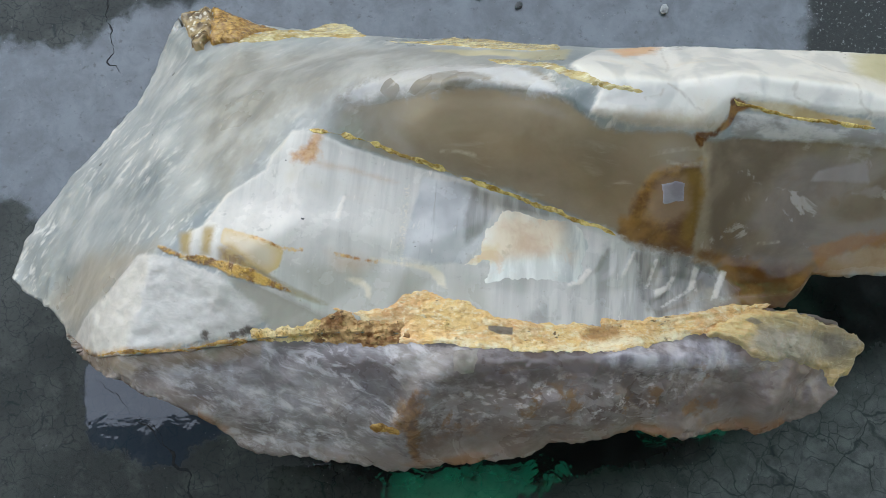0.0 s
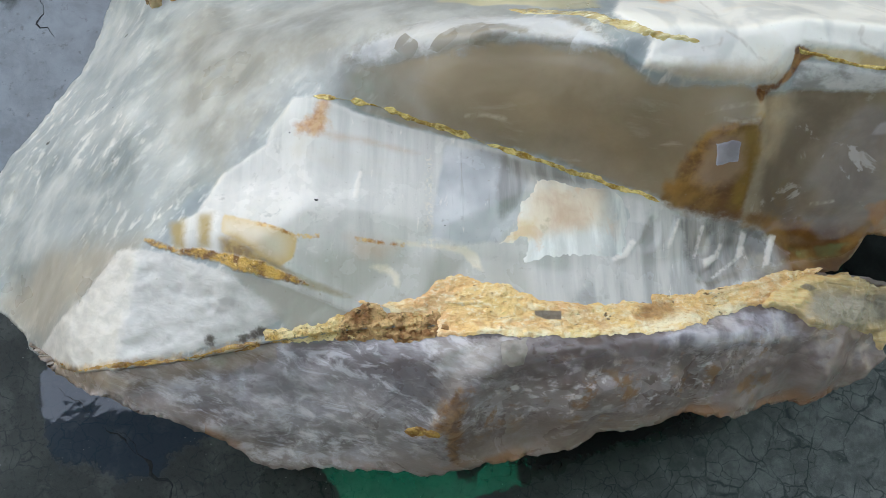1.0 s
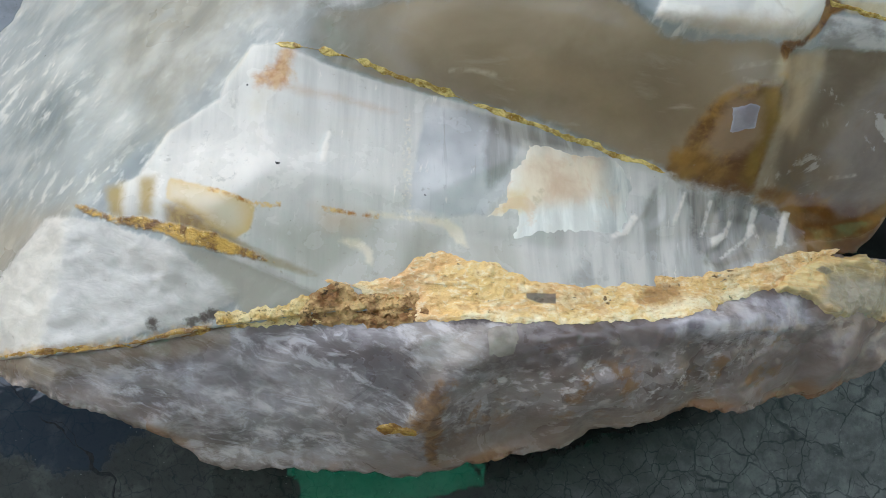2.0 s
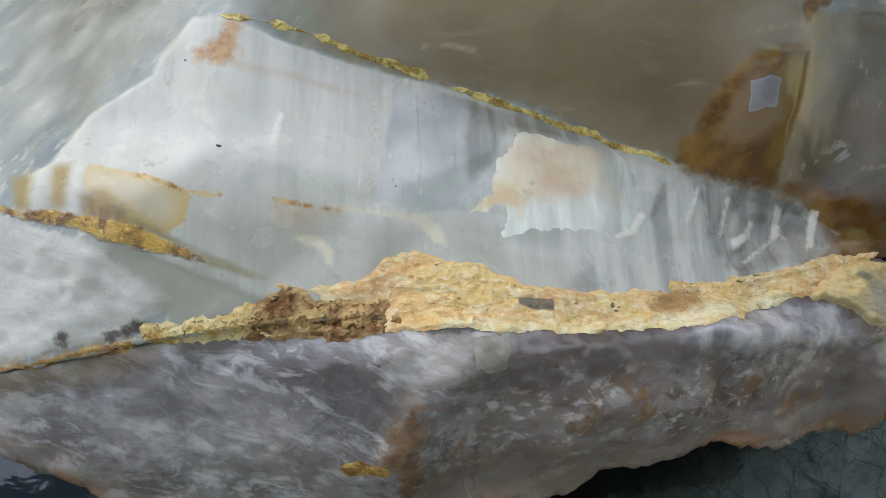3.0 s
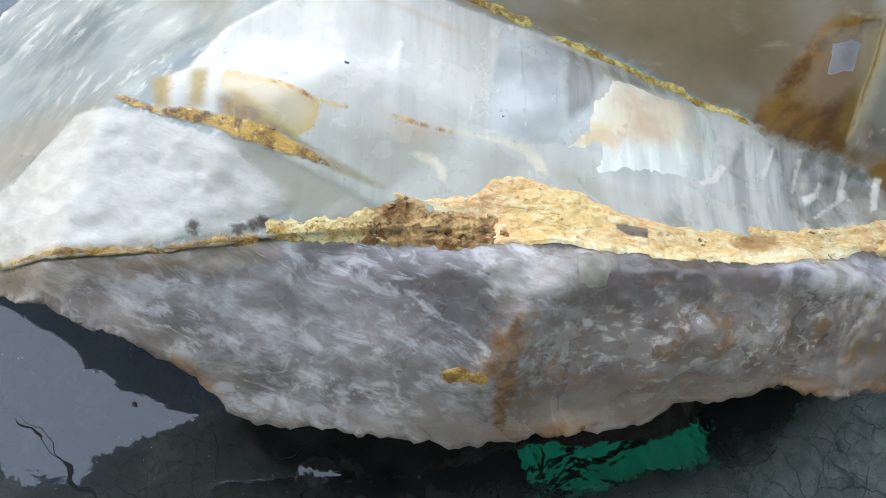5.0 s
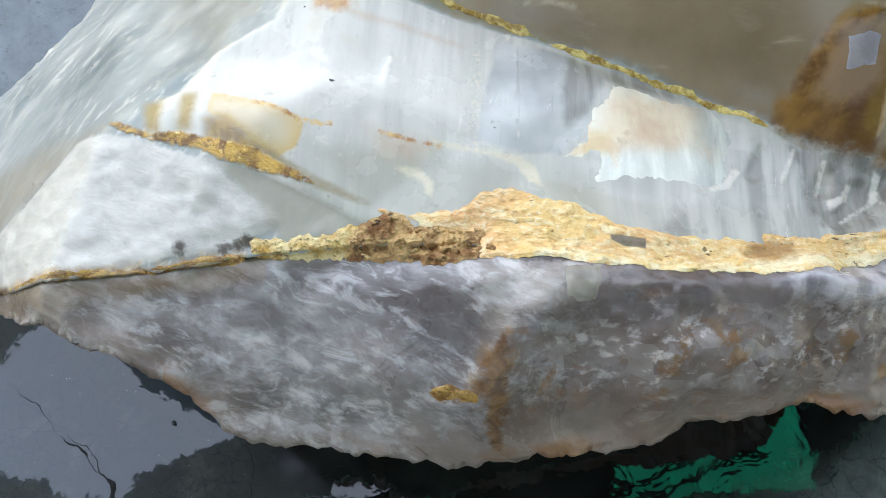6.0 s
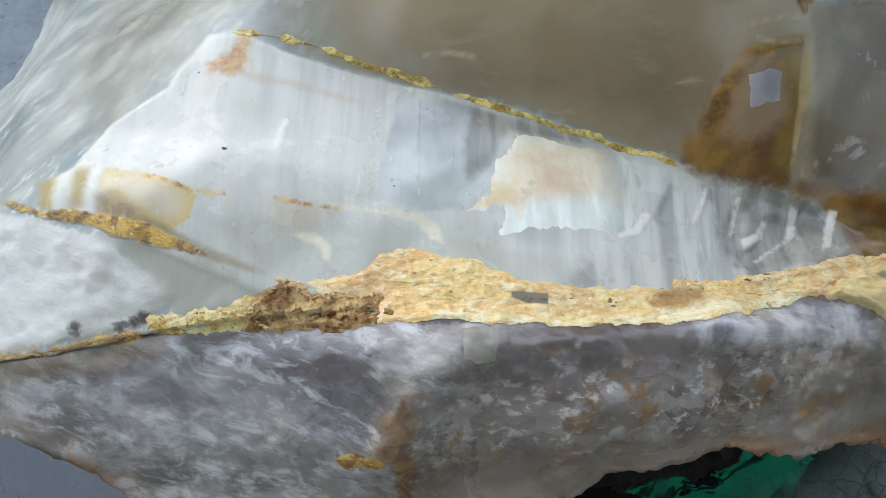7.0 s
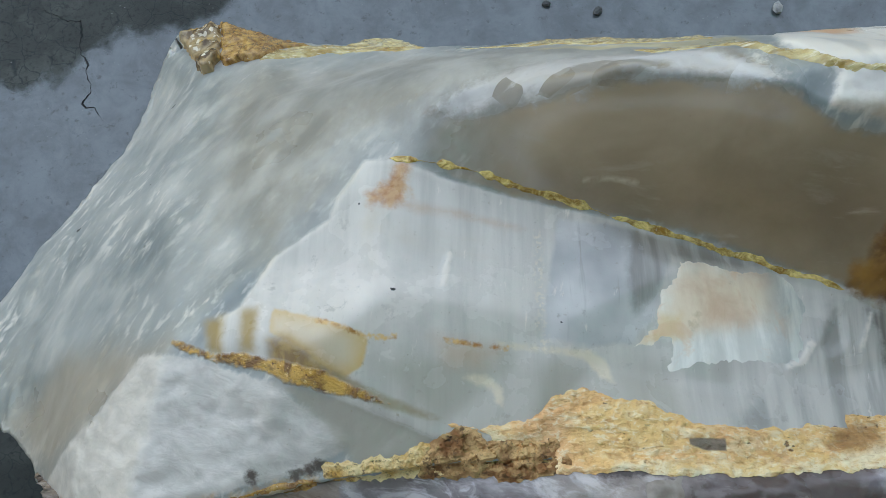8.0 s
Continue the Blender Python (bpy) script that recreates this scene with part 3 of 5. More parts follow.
    r = n.blend(pool, r, n.fit(mid, 0.55, 0.8, 0.03, 0.08))
    dry = n.math("SUBTRACT", 1.0, n.math("MULTIPLY", wet, 0.75))
    dry = n.math("MULTIPLY", dry, n.math("SUBTRACT", 1.0, n.math("MULTIPLY", pool, 0.985)))
    dry = n.math("MULTIPLY", dry, n.math("SUBTRACT", 1.0, n.math("MULTIPLY", damp_shade, 0.93)))
    height = n.math("ADD", n.math("MULTIPLY", fine, 0.5), n.math("SUBTRACT", n.math("MULTIPLY", sand, 0.3), n.math("MULTIPLY", line, 0.25)))
    nrm = n.bump(n.math("MULTIPLY", height, dry), 0.6, 0.0006)
    nrm = n.bump(n.math("MULTIPLY", n.noise(32, 3, 0.5, 0.3), pool), 0.25, 0.0012, nrm)
    return n.done(c, r, nrm, Specular_IOR_Level=n.blend(n.fit(pool, 0.6, 1.0), n.blend(wet, n.blend(damp_shade, 0.22, 0.2), 0.7), 0.65))


def sheeting():
    n = Nodes("green_translucent_sheet")
    tree = n.tree
    veil = n.add("ShaderNodeBsdfTranslucent", Color=(0.0, 0.95, 0.66))
    both = n.add("ShaderNodeMixShader", Fac=0.85)
    tree.links.new(n.bsdf.outputs[0], both.inputs[1])
    tree.links.new(veil.outputs[0], both.inputs[2])
    tree.links.new(both.outputs[0], tree.nodes["Material Output"].inputs["Surface"])
    return n.done(n.mix(n.noise(6), (0.0, 0.40, 0.24), (0.0, 0.50, 0.30)), 0.5)


UPPER_QUARTZ, LOWER_QUARTZ = upper_quartz(), lower_quartz()
CRUST_TAN = pitted_crust()
CRUST_BROWN = chalky("crumbly_brown_crust", (0.045, 0.018, 0.005), (0.25, 0.11, 0.032), (0.68, 0.45, 0.21), 260, 0.7, 1.0)
CRUMBS = chalky("yellow_iron_crumbs", (0.15, 0.070, 0.012), (0.66, 0.40, 0.11), (0.95, 0.77, 0.43), 330, 0.55, 1.0)
GOLD = glossy_gold("gold_brown_vein", (0.34, 0.18, 0.02), (0.96, 0.75, 0.27), 0.2)
AMBER_GOLD = glossy_gold("amber_brown_iron_crust", (0.20, 0.085, 0.012), (0.56, 0.33, 0.08), 0.24)
YELLOW = glassy_rind()
FIBRE_QUARTZ = fibrous()
FLAKE_SKIN = flaky()
GLITTER = glittering()
SILVERY = plain("lilac_facet", (0.28, 0.24, 0.25), (0.38, 0.335, 0.345), 60, 0.2)
HORN = plain("horn_coloured_quartz", (0.22, 0.172, 0.13), (0.34, 0.28, 0.22), 90, 0.3)
SOOT = plain("black_speck", (0.022, 0.018, 0.014), (0.075, 0.06, 0.045), 900, 0.6)
CONCRETE = concrete()
CRACK = plain("dark_crack", (0.006, 0.006, 0.006), (0.016, 0.016, 0.015), 300, 0.9)
STONE = plain("pale_grit", (0.20, 0.20, 0.19), (0.32, 0.32, 0.30), 300, 0.6)
DARK_STONE = plain("dark_grit", (0.02, 0.02, 0.02), (0.06, 0.06, 0.055), 300, 0.6)
BLOCKER = plain("dark_blocker", (0.010, 0.010, 0.009), (0.018, 0.017, 0.016), 4, 0.8)
PLASTER = plain("grey_plaster", (0.18, 0.175, 0.165), (0.24, 0.235, 0.22), 3, 0.85)
SHEET = sheeting()

# ---------------------------------------------------------------- forms of the two crystals
# corners of the facets, in metres: x along the crystal, y away from the walker, z up from the floor
LEFT_RIM = [(-0.016, 0.552, 0.107), (-0.027, 0.538, 0.100), (-0.043, 0.505, 0.090), (-0.062, 0.475, 0.085), (-0.089, 0.446, 0.080),
            (-0.119, 0.415, 0.080), (-0.140, 0.380, 0.085), (-0.154, 0.351, 0.090), (-0.158, 0.318, 0.100), (-0.143, 0.303, 0.110),
            (-0.111, 0.282, 0.130), (-0.087, 0.262, 0.150)]
SEAM = [(-0.081, 0.250, 0.158), (-0.056, 0.236, 0.188), (-0.030, 0.222, 0.228), (0.000, 0.216, 0.253), (0.040, 0.216, 0.256),
        (0.085, 0.220, 0.255), (0.130, 0.221, 0.256), (0.170, 0.218, 0.258), (0.206, 0.214, 0.262), (0.243, 0.214, 0.257),
        (0.290, 0.213, 0.244), (0.335, 0.214, 0.236), (0.385, 0.219, 0.230), (0.420, 0.222, 0.221)]
RIGHT_RIM = [(0.438, 0.2216, 0.224), (0.4485, 0.234, 0.232), (0.454, 0.2405, 0.236), (0.476, 0.2375, 0.236), (0.5015, 0.2365, 0.236),
             (0.540, 0.2375, 0.236), (0.585, 0.244, 0.237), (0.618, 0.290, 0.255), (0.612, 0.340, 0.262)]
BACK_RIM = [(0.560, 0.383, 0.252), (0.527, 0.389, 0.248), (0.487, 0.400, 0.240), (0.413, 0.417, 0.225), (0.378, 0.423, 0.220),
            (0.314, 0.437, 0.205), (0.230, 0.478, 0.160), (0.161, 0.507, 0.120), (0.110, 0.527, 0.102), (0.062, 0.532, 0.112),
            (0.017, 0.552, 0.108)]
RIDGE = [(0.010, 0.496, 0.140), (0.062, 0.442, 0.192), (0.110, 0.408, 0.248), (0.160, 0.389, 0.284), (0.220, 0.368, 0.308),
         (0.288, 0.345, 0.316), (0.304, 0.335, 0.310), (0.340, 0.328, 0.311), (0.373, 0.318, 0.308), (0.394, 0.336, 0.314),
         (0.450, 0.323, 0.306), (0.520, 0.315, 0.304), (0.590, 0.310, 0.290)]
BAND_FOOT = [(0.302, 0.377, 0.297), (0.315, 0.356, 0.311), (0.360, 0.350, 0.313), (0.400, 0.352, 0.314), (0.470, 0.340, 0.308)]
GROOVE = [(0.127, 0.359, 0.269), (0.155, 0.352, 0.257), (0.182, 0.343, 0.249), (0.207, 0.333, 0.246), (0.255, 0.311, 0.240),
          (0.305, 0.289, 0.233), (0.329, 0.278, 0.233), (0.395, 0.251, 0.221), (0.423, 0.238, 0.218)]
SLOPE = [(0.357, 0.292, 0.278), (0.450, 0.263, 0.254), (0.530, 0.275, 0.258)]
FACE = [(0.023, 0.286, 0.260), (0.070, 0.316, 0.263), (0.123, 0.339, 0.268), (0.121, 0.294, 0.271), (0.093, 0.277, 0.276),
         (0.106, 0.260, 0.269), (0.060, 0.240, 0.260), (0.136, 0.237, 0.259), (0.192, 0.274, 0.256), (0.206, 0.254, 0.250),
         (0.250, 0.294, 0.251), (0.260, 0.238, 0.244), (0.308, 0.237, 0.234), (0.360, 0.240, 0.226)]
FLANK = [(-0.034, 0.252, 0.224), (-0.075, 0.405, 0.126), (-0.040, 0.300, 0.200), (-0.095, 0.330, 0.136), (0.051, 0.499, 0.150), (0.000, 0.400, 0.188)]
FRONT_RIM = [(-0.042, 0.220, 0.206), (-0.011, 0.203, 0.236), (0.006, 0.194, 0.238), (0.028, 0.185, 0.237), (0.044, 0.175, 0.230),
             (0.051, 0.170, 0.216), (0.063, 0.158, 0.208), (0.074, 0.152, 0.206), (0.114, 0.145, 0.200), (0.144, 0.140, 0.194),
             (0.174, 0.133, 0.202), (0.206, 0.136, 0.200), (0.234, 0.138, 0.190), (0.254, 0.136, 0.198), (0.274, 0.145, 0.200),
             (0.301, 0.143, 0.208), (0.316, 0.146, 0.208), (0.332, 0.149, 0.198), (0.366, 0.142, 0.196), (0.392, 0.146, 0.178),
             (0.413, 0.148, 0.162), (0.424, 0.143, 0.168), (0.450, 0.150, 0.166), (0.467, 0.155, 0.176), (0.478, 0.167, 0.184)]
TIP_RIM = [(0.470, 0.182, 0.189), (0.484, 0.184, 0.185), (0.498, 0.197, 0.195), (0.491, 0.204, 0.200), (0.459, 0.217, 0.213)]
BROW = [(0.030, 0.206, 0.247), (0.100, 0.205, 0.246), (0.215, 0.194, 0.271), (0.318, 0.193, 0.261), (0.400, 0.188, 0.228), (0.450, 0.186, 0.208)]
BELLY = [(0.068, 0.180, 0.234), (0.110, 0.175, 0.230), (0.158, 0.161, 0.236), (0.180, 0.166, 0.254), (0.188, 0.190, 0.264), (0.264, 0.166, 0.240),
         (0.357, 0.172, 0.229), (0.421, 0.157, 0.205)]


class Grid:
    """A height over the plan, worked out once on a fine grid."""

    def __init__(self, height, low, high, step):
        self.low, self.step = np.array(low, float), step
        self.size = [int((b - a) / step) + 2 for a, b in zip(low, high)]
        x, y = np.meshgrid(*[a + step * np.arange(k) for a, k in zip(low, self.size)], indexing="ij")
        self.h = height(np.stack([x.ravel(), y.ravel()], 1)).reshape(self.size)

    def z(self, xy):
        u = (np.atleast_2d(np.asarray(xy, float)) - self.low) / self.step
        u = np.clip(u, 0, np.array(self.size) - 1.001)
        i = u.astype(int)
        (fx, fy), (ix, iy), h = (u - i).T, i.T, self.h
        return (h[ix, iy] * (1 - fx) + h[ix + 1, iy] * fx) * (1 - fy) + (h[ix, iy + 1] * (1 - fx) + h[ix + 1, iy + 1] * fx) * fy


class Form:
    """A faceted height over the plan: corners, the creases that join them, and the outline."""

    def __init__(self, rim, creases, loose):
        pts, edges = list(rim), [(i, (i + 1) % len(rim)) for i in range(len(rim))]
        where = {p: i for i, p in enumerate(pts)}

        def put(p):
            if p not in where:
                where[p] = len(pts)
                pts.append(p)
            return where[p]

        for line in creases:
            ids = [put(p) for p in line]
            edges += list(zip(ids, ids[1:]))
        for p in loose:
            put(p)
        self.rim = np.array(rim)[:, :2]
        flat, _, faces, origin, *_ = delaunay_2d_cdt([Vector(p[:2]) for p in pts], edges, [], 0, 1e-6)
        height = [pts[o[0]][2] if o else 0.2 for o in origin]
        self.tri = np.array([[(*flat[i], height[i]) for i in f] for f in faces if len(f) == 3])
        self.z = Grid(self.exact, self.rim.min(0) - 0.04, self.rim.max(0) + 0.04, 0.001).z

    def exact(self, xy):
        best, out = np.full(len(xy), -1e9), np.zeros(len(xy))
        for a, b, c in self.tri:
            u, v = b[:2] - a[:2], c[:2] - a[:2]
            d = u[0] * v[1] - u[1] * v[0]
            if abs(d) < 1e-12:
                continue
            w = xy - a[:2]
            s, t = (w[:, 0] * v[1] - w[:, 1] * v[0]) / d, (u[0] * w[:, 1] - u[1] * w[:, 0]) / d
            inside = np.minimum(np.minimum(s, t), 1 - s - t)
            near = inside > best
            best = np.where(near, inside, best)
            out = np.where(near, a[2] + s * (b[2] - a[2]) + t * (c[2] - a[2]), out)
        return out


UPPER = Form(LEFT_RIM + SEAM + RIGHT_RIM + BACK_RIM,
             [RIDGE, GROOVE, BAND_FOOT, [FACE[0], FACE[1], FACE[2], GROOVE[0]], [SEAM[3], FACE[0]], [RIDGE[5], BAND_FOOT[1]]],
             SLOPE + FACE + FLANK)
LOWER = Form([(x, y + (0.005 if x < 0.1 else 0.001), z - (0.0 if x < 0.1 else 0.0005)) for x, y, z in SEAM] + TIP_RIM[::-1] + FRONT_RIM[::-1], [BROW], BELLY)

# outlines of the zones, crusts and flakes, in metres on the plan
SMOKY = [(0.142, 0.362), (0.156, 0.372), (0.210, 0.366), (0.246, 0.359), (0.280, 0.350), (0.293, 0.344), (0.303, 0.336), (0.314, 0.328), (0.361,
    0.320), (0.375, 0.316), (0.398, 0.318), (0.439, 0.314), (0.491, 0.305), (0.523, 0.242), (0.462, 0.243), (0.456, 0.241), (0.442, 0.231), (0.409,
    0.232), (0.393, 0.254), (0.332, 0.278), (0.295, 0.295), (0.258, 0.313), (0.205, 0.331), (0.153, 0.348)]
FRONT = [(0.101, 0.342), (0.115, 0.360), (0.128, 0.358), (0.153, 0.346), (0.205, 0.330), (0.258, 0.312), (0.296, 0.294), (0.331, 0.278), (0.393,
    0.254), (0.410, 0.234), (0.363, 0.210), (0.335, 0.207), (0.240, 0.217), (0.186, 0.229), (0.156, 0.226), (0.133, 0.231), (0.086, 0.256), (0.044,
    0.277), (0.046, 0.293), (0.055, 0.297), (0.070, 0.318), (0.097, 0.332)]
BRIGHT = [(0.057, 0.296), (0.075, 0.314), (0.100, 0.317), (0.130, 0.313), (0.146, 0.302), (0.136, 0.282), (0.112, 0.280), (0.084, 0.291)]
ROUGH = [(0.005, 0.286), (0.032, 0.278), (0.067, 0.262), (0.098, 0.234), (0.079, 0.224), (0.054, 0.222), (-0.001, 0.216), (-0.048, 0.231), (-0.066,
    0.245), (-0.023, 0.262)]
TAN_LEFT = [(-0.108, 0.288), (-0.055, 0.308), (0.019, 0.286), (-0.018, 0.264), (-0.062, 0.248), (-0.091, 0.266)]
GREYED = [(0.069, 0.261), (0.100, 0.251), (0.137, 0.237), (0.128, 0.226), (0.098, 0.225), (0.090, 0.238)]
BAND = [(0.300, 0.373), (0.329, 0.415), (0.379, 0.426), (0.439, 0.422), (0.491, 0.406), (0.541, 0.390), (0.498, 0.318), (0.447, 0.326), (0.398,
    0.336), (0.393, 0.330), (0.386, 0.320), (0.361, 0.321), (0.331, 0.327), (0.308, 0.336), (0.315, 0.350)]
STRIP = [(0.396, 0.330), (0.423, 0.326), (0.489, 0.311), (0.501, 0.308), (0.502, 0.302), (0.439, 0.313), (0.394, 0.319)]
HAZE = [(0.146, 0.376), (0.166, 0.387), (0.211, 0.395), (0.249, 0.392), (0.283, 0.369), (0.293, 0.346), (0.280, 0.350), (0.246, 0.360), (0.210,
    0.366), (0.180, 0.375), (0.164, 0.373)]
HAZE_CORE = [(0.233, 0.384), (0.256, 0.390), (0.281, 0.360), (0.285, 0.352), (0.253, 0.361)]
RUST = [(0.333, 0.277), (0.335, 0.286), (0.339, 0.296), (0.347, 0.304), (0.362, 0.304), (0.378, 0.306), (0.379, 0.289), (0.378, 0.269), (0.377,
    0.261), (0.358, 0.266), (0.342, 0.270)]
RUST_PALE = [(0.345, 0.284), (0.350, 0.300), (0.367, 0.298), (0.373, 0.284), (0.365, 0.278), (0.352, 0.279)]
PANE = [(0.352, 0.297), (0.367, 0.296), (0.367, 0.288), (0.355, 0.288)]
DRIP = [(0.370, 0.319), (0.383, 0.320), (0.392, 0.327), (0.392, 0.336), (0.398, 0.336), (0.407, 0.331), (0.398, 0.330), (0.393, 0.323), (0.384,
    0.318), (0.377, 0.316), (0.376, 0.311), (0.371, 0.315)]
RUST_FOOT = [(0.399, 0.253), (0.420, 0.246), (0.465, 0.246), (0.475, 0.238), (0.459, 0.216), (0.412, 0.210), (0.365, 0.211), (0.402, 0.230)]
RUST_EDGE = [(0.452, 0.255), (0.479, 0.261), (0.516, 0.262), (0.518, 0.254), (0.485, 0.254), (0.464, 0.249), (0.458, 0.243)]
OLIVE = [(0.440, 0.310), (0.467, 0.309), (0.491, 0.303), (0.492, 0.299), (0.455, 0.302)]
FLAKE = [(0.252, 0.2965), (0.262, 0.2955), (0.274, 0.293), (0.293, 0.290), (0.305, 0.286), (0.308, 0.272), (0.304, 0.262), (0.303, 0.253), (0.298,
    0.246), (0.289, 0.247), (0.278, 0.250), (0.261, 0.249), (0.238, 0.249), (0.241, 0.262), (0.233, 0.262), (0.223, 0.260), (0.236, 0.269), (0.241,
    0.284), (0.246, 0.286)]
FLAKE_WHITE = [(0.240, 0.262), (0.262, 0.263), (0.284, 0.265), (0.300, 0.262), (0.300, 0.244), (0.262, 0.246), (0.237, 0.246)]
FLAKE_ORANGE = [(0.228, 0.262), (0.238, 0.272), (0.247, 0.272), (0.246, 0.263), (0.236, 0.260)]
FLAKE_PINK = [(0.249, 0.295), (0.272, 0.291), (0.299, 0.290), (0.291, 0.273), (0.278, 0.264), (0.246, 0.262), (0.240, 0.271), (0.242, 0.283)]
STAR = [(0.115, 0.341), (0.123, 0.345), (0.128, 0.350), (0.131, 0.356), (0.135, 0.355), (0.132, 0.344), (0.133, 0.335), (0.125, 0.335), (0.116,
    0.337)]
STARLINE = [(0.125, 0.338), (0.137, 0.334), (0.155, 0.331), (0.177, 0.324), (0.185, 0.321), (0.177, 0.321), (0.153, 0.329), (0.136, 0.331), (0.125,
    0.335)]
BAR = [(0.039, 0.293), (0.048, 0.294), (0.047, 0.278), (0.041, 0.278)]
BAR2 = [(0.056, 0.295), (0.064, 0.295), (0.061, 0.276), (0.055, 0.277)]
AMBER = [(0.067, 0.280), (0.077, 0.279), (0.087, 0.268), (0.104, 0.254), (0.095, 0.256), (0.082, 0.262), (0.068, 0.270)]
CREAM = [(0.070, 0.293), (0.089, 0.285), (0.108, 0.276), (0.109, 0.273), (0.106, 0.263), (0.098, 0.259), (0.089, 0.265), (0.077, 0.277), (0.068,
    0.282)]
CHALK_LINE = [(0.164, 0.268), (0.183, 0.264), (0.203, 0.261), (0.210, 0.256), (0.212, 0.245), (0.206, 0.248), (0.201, 0.257), (0.183, 0.262), (0.163,
    0.266)]
SHELL = [(0.147, 0.256), (0.158, 0.254), (0.163, 0.248), (0.162, 0.240), (0.159, 0.242), (0.159, 0.248), (0.147, 0.254)]
VEIN_A = [(0.023, 0.287), (0.031, 0.284), (0.042, 0.278), (0.056, 0.276), (0.068, 0.271), (0.087, 0.264), (0.107, 0.252), (0.115, 0.247), (0.104,
    0.250), (0.086, 0.256), (0.072, 0.262), (0.065, 0.267), (0.048, 0.273), (0.030, 0.281)]
VEIN_B = [(0.023, 0.288), (0.028, 0.286), (0.031, 0.284), (0.027, 0.283), (0.024, 0.285)]
GRAIN = [(0.123, 0.224), (0.129, 0.229), (0.137, 0.2335), (0.150, 0.2325), (0.156, 0.228), (0.166, 0.228), (0.188, 0.224), (0.188, 0.211), (0.168,
    0.210), (0.147, 0.214), (0.125, 0.215)]
CRUST = [(0.138, 0.236), (0.153, 0.233), (0.174, 0.234), (0.187, 0.2435), (0.199, 0.2432), (0.212, 0.238), (0.224, 0.235), (0.241, 0.225), (0.260,
    0.220), (0.294, 0.218), (0.317, 0.213), (0.344, 0.212), (0.373, 0.211), (0.410, 0.214), (0.407, 0.209), (0.360, 0.205), (0.335, 0.199), (0.311,
    0.197), (0.282, 0.198), (0.263, 0.198), (0.242, 0.202), (0.225, 0.203), (0.210, 0.207), (0.184, 0.210), (0.179, 0.213), (0.182, 0.222), (0.159,
    0.223), (0.155, 0.230)]
CRUST_FOOT = [(0.205, 0.207), (0.282, 0.197), (0.365, 0.205)]
CRUST_RIGHT = [(0.312, 0.220), (0.329, 0.218), (0.369, 0.221), (0.403, 0.227), (0.428, 0.225), (0.408, 0.217), (0.380, 0.209), (0.349, 0.203), (0.320,
    0.196), (0.302, 0.197)]
FIBRE = [(0.380, 0.206), (0.389, 0.214), (0.416, 0.223), (0.438, 0.221), (0.460, 0.216), (0.492, 0.204), (0.498, 0.197), (0.486, 0.178), (0.474,
    0.172), (0.468, 0.182), (0.439, 0.187), (0.413, 0.187), (0.399, 0.200)]
SHARD_GREY = [(0.418, 0.211), (0.441, 0.209), (0.471, 0.205), (0.497, 0.200), (0.485, 0.190), (0.466, 0.187), (0.430, 0.186), (0.408, 0.196)]
SHARD_TAN = [(0.375, 0.217), (0.401, 0.222), (0.436, 0.224), (0.441, 0.217), (0.414, 0.216), (0.415, 0.207), (0.398, 0.204), (0.378, 0.206)]
SHARD_CHIP = [(0.407, 0.2145), (0.413, 0.2165), (0.421, 0.213), (0.415, 0.2113)]
CREVICE_SHADE = [(0.196, 0.2100), (0.206, 0.2095), (0.223, 0.2070), (0.223, 0.2045), (0.206, 0.2055), (0.196, 0.2070)]
SMUDGES = [(0.055, 0.2255), (0.073, 0.2240), (0.079, 0.2250), (0.083, 0.2260)]
DOTTED = [(0.190, 0.318), (0.186, 0.290), (0.183, 0.264)]
LOW_LIGHT = [(0.177, 0.208), (0.217, 0.205), (0.212, 0.191), (0.191, 0.184), (0.182, 0.174), (0.175, 0.183), (0.179, 0.195)]
LOW_PLATE = [(0.214, 0.202), (0.229, 0.203), (0.225, 0.188), (0.212, 0.189)]
LOW_BLUE = [(0.304, 0.194), (0.322, 0.198), (0.360, 0.204), (0.395, 0.201), (0.400, 0.188), (0.377, 0.182), (0.331, 0.185), (0.304, 0.188)]
LOW_RUST = [(0.176, 0.173), (0.187, 0.180), (0.191, 0.172), (0.187, 0.160), (0.186, 0.149), (0.184, 0.137), (0.177, 0.149), (0.177, 0.157), (0.168,
    0.157), (0.157, 0.159), (0.158, 0.163), (0.168, 0.161), (0.175, 0.164)]
LOW_GOLD = [(0.155, 0.162), (0.162, 0.164), (0.172, 0.160), (0.178, 0.157), (0.174, 0.155), (0.166, 0.158), (0.159, 0.158)]
LOW_DARK = [(0.072, 0.216), (0.126, 0.216), (0.155, 0.211), (0.171, 0.200), (0.176, 0.183), (0.170, 0.170), (0.151, 0.177), (0.126, 0.188), (0.095,
    0.203), (0.074, 0.208)]
LOW_CLOUD = [(0.064, 0.195), (0.095, 0.200), (0.123, 0.191), (0.144, 0.176), (0.129, 0.163), (0.094, 0.162), (0.064, 0.178)]
LOW_PATCH = [(0.013, 0.195), (0.022, 0.203), (0.036, 0.206), (0.030, 0.197), (0.018, 0.191)]
LOW_FOOT = [(0.190, 0.156), (0.219, 0.155), (0.268, 0.152), (0.312, 0.149), (0.340, 0.156), (0.350, 0.140), (0.284, 0.134), (0.226, 0.130), (0.176,
    0.130)]
GOLD_BLOCK = [(-0.015, 0.552), (-0.004, 0.558), (0.012, 0.559), (0.018, 0.542), (0.021, 0.509), (0.018, 0.494), (0.011, 0.493), (-0.006, 0.528)]
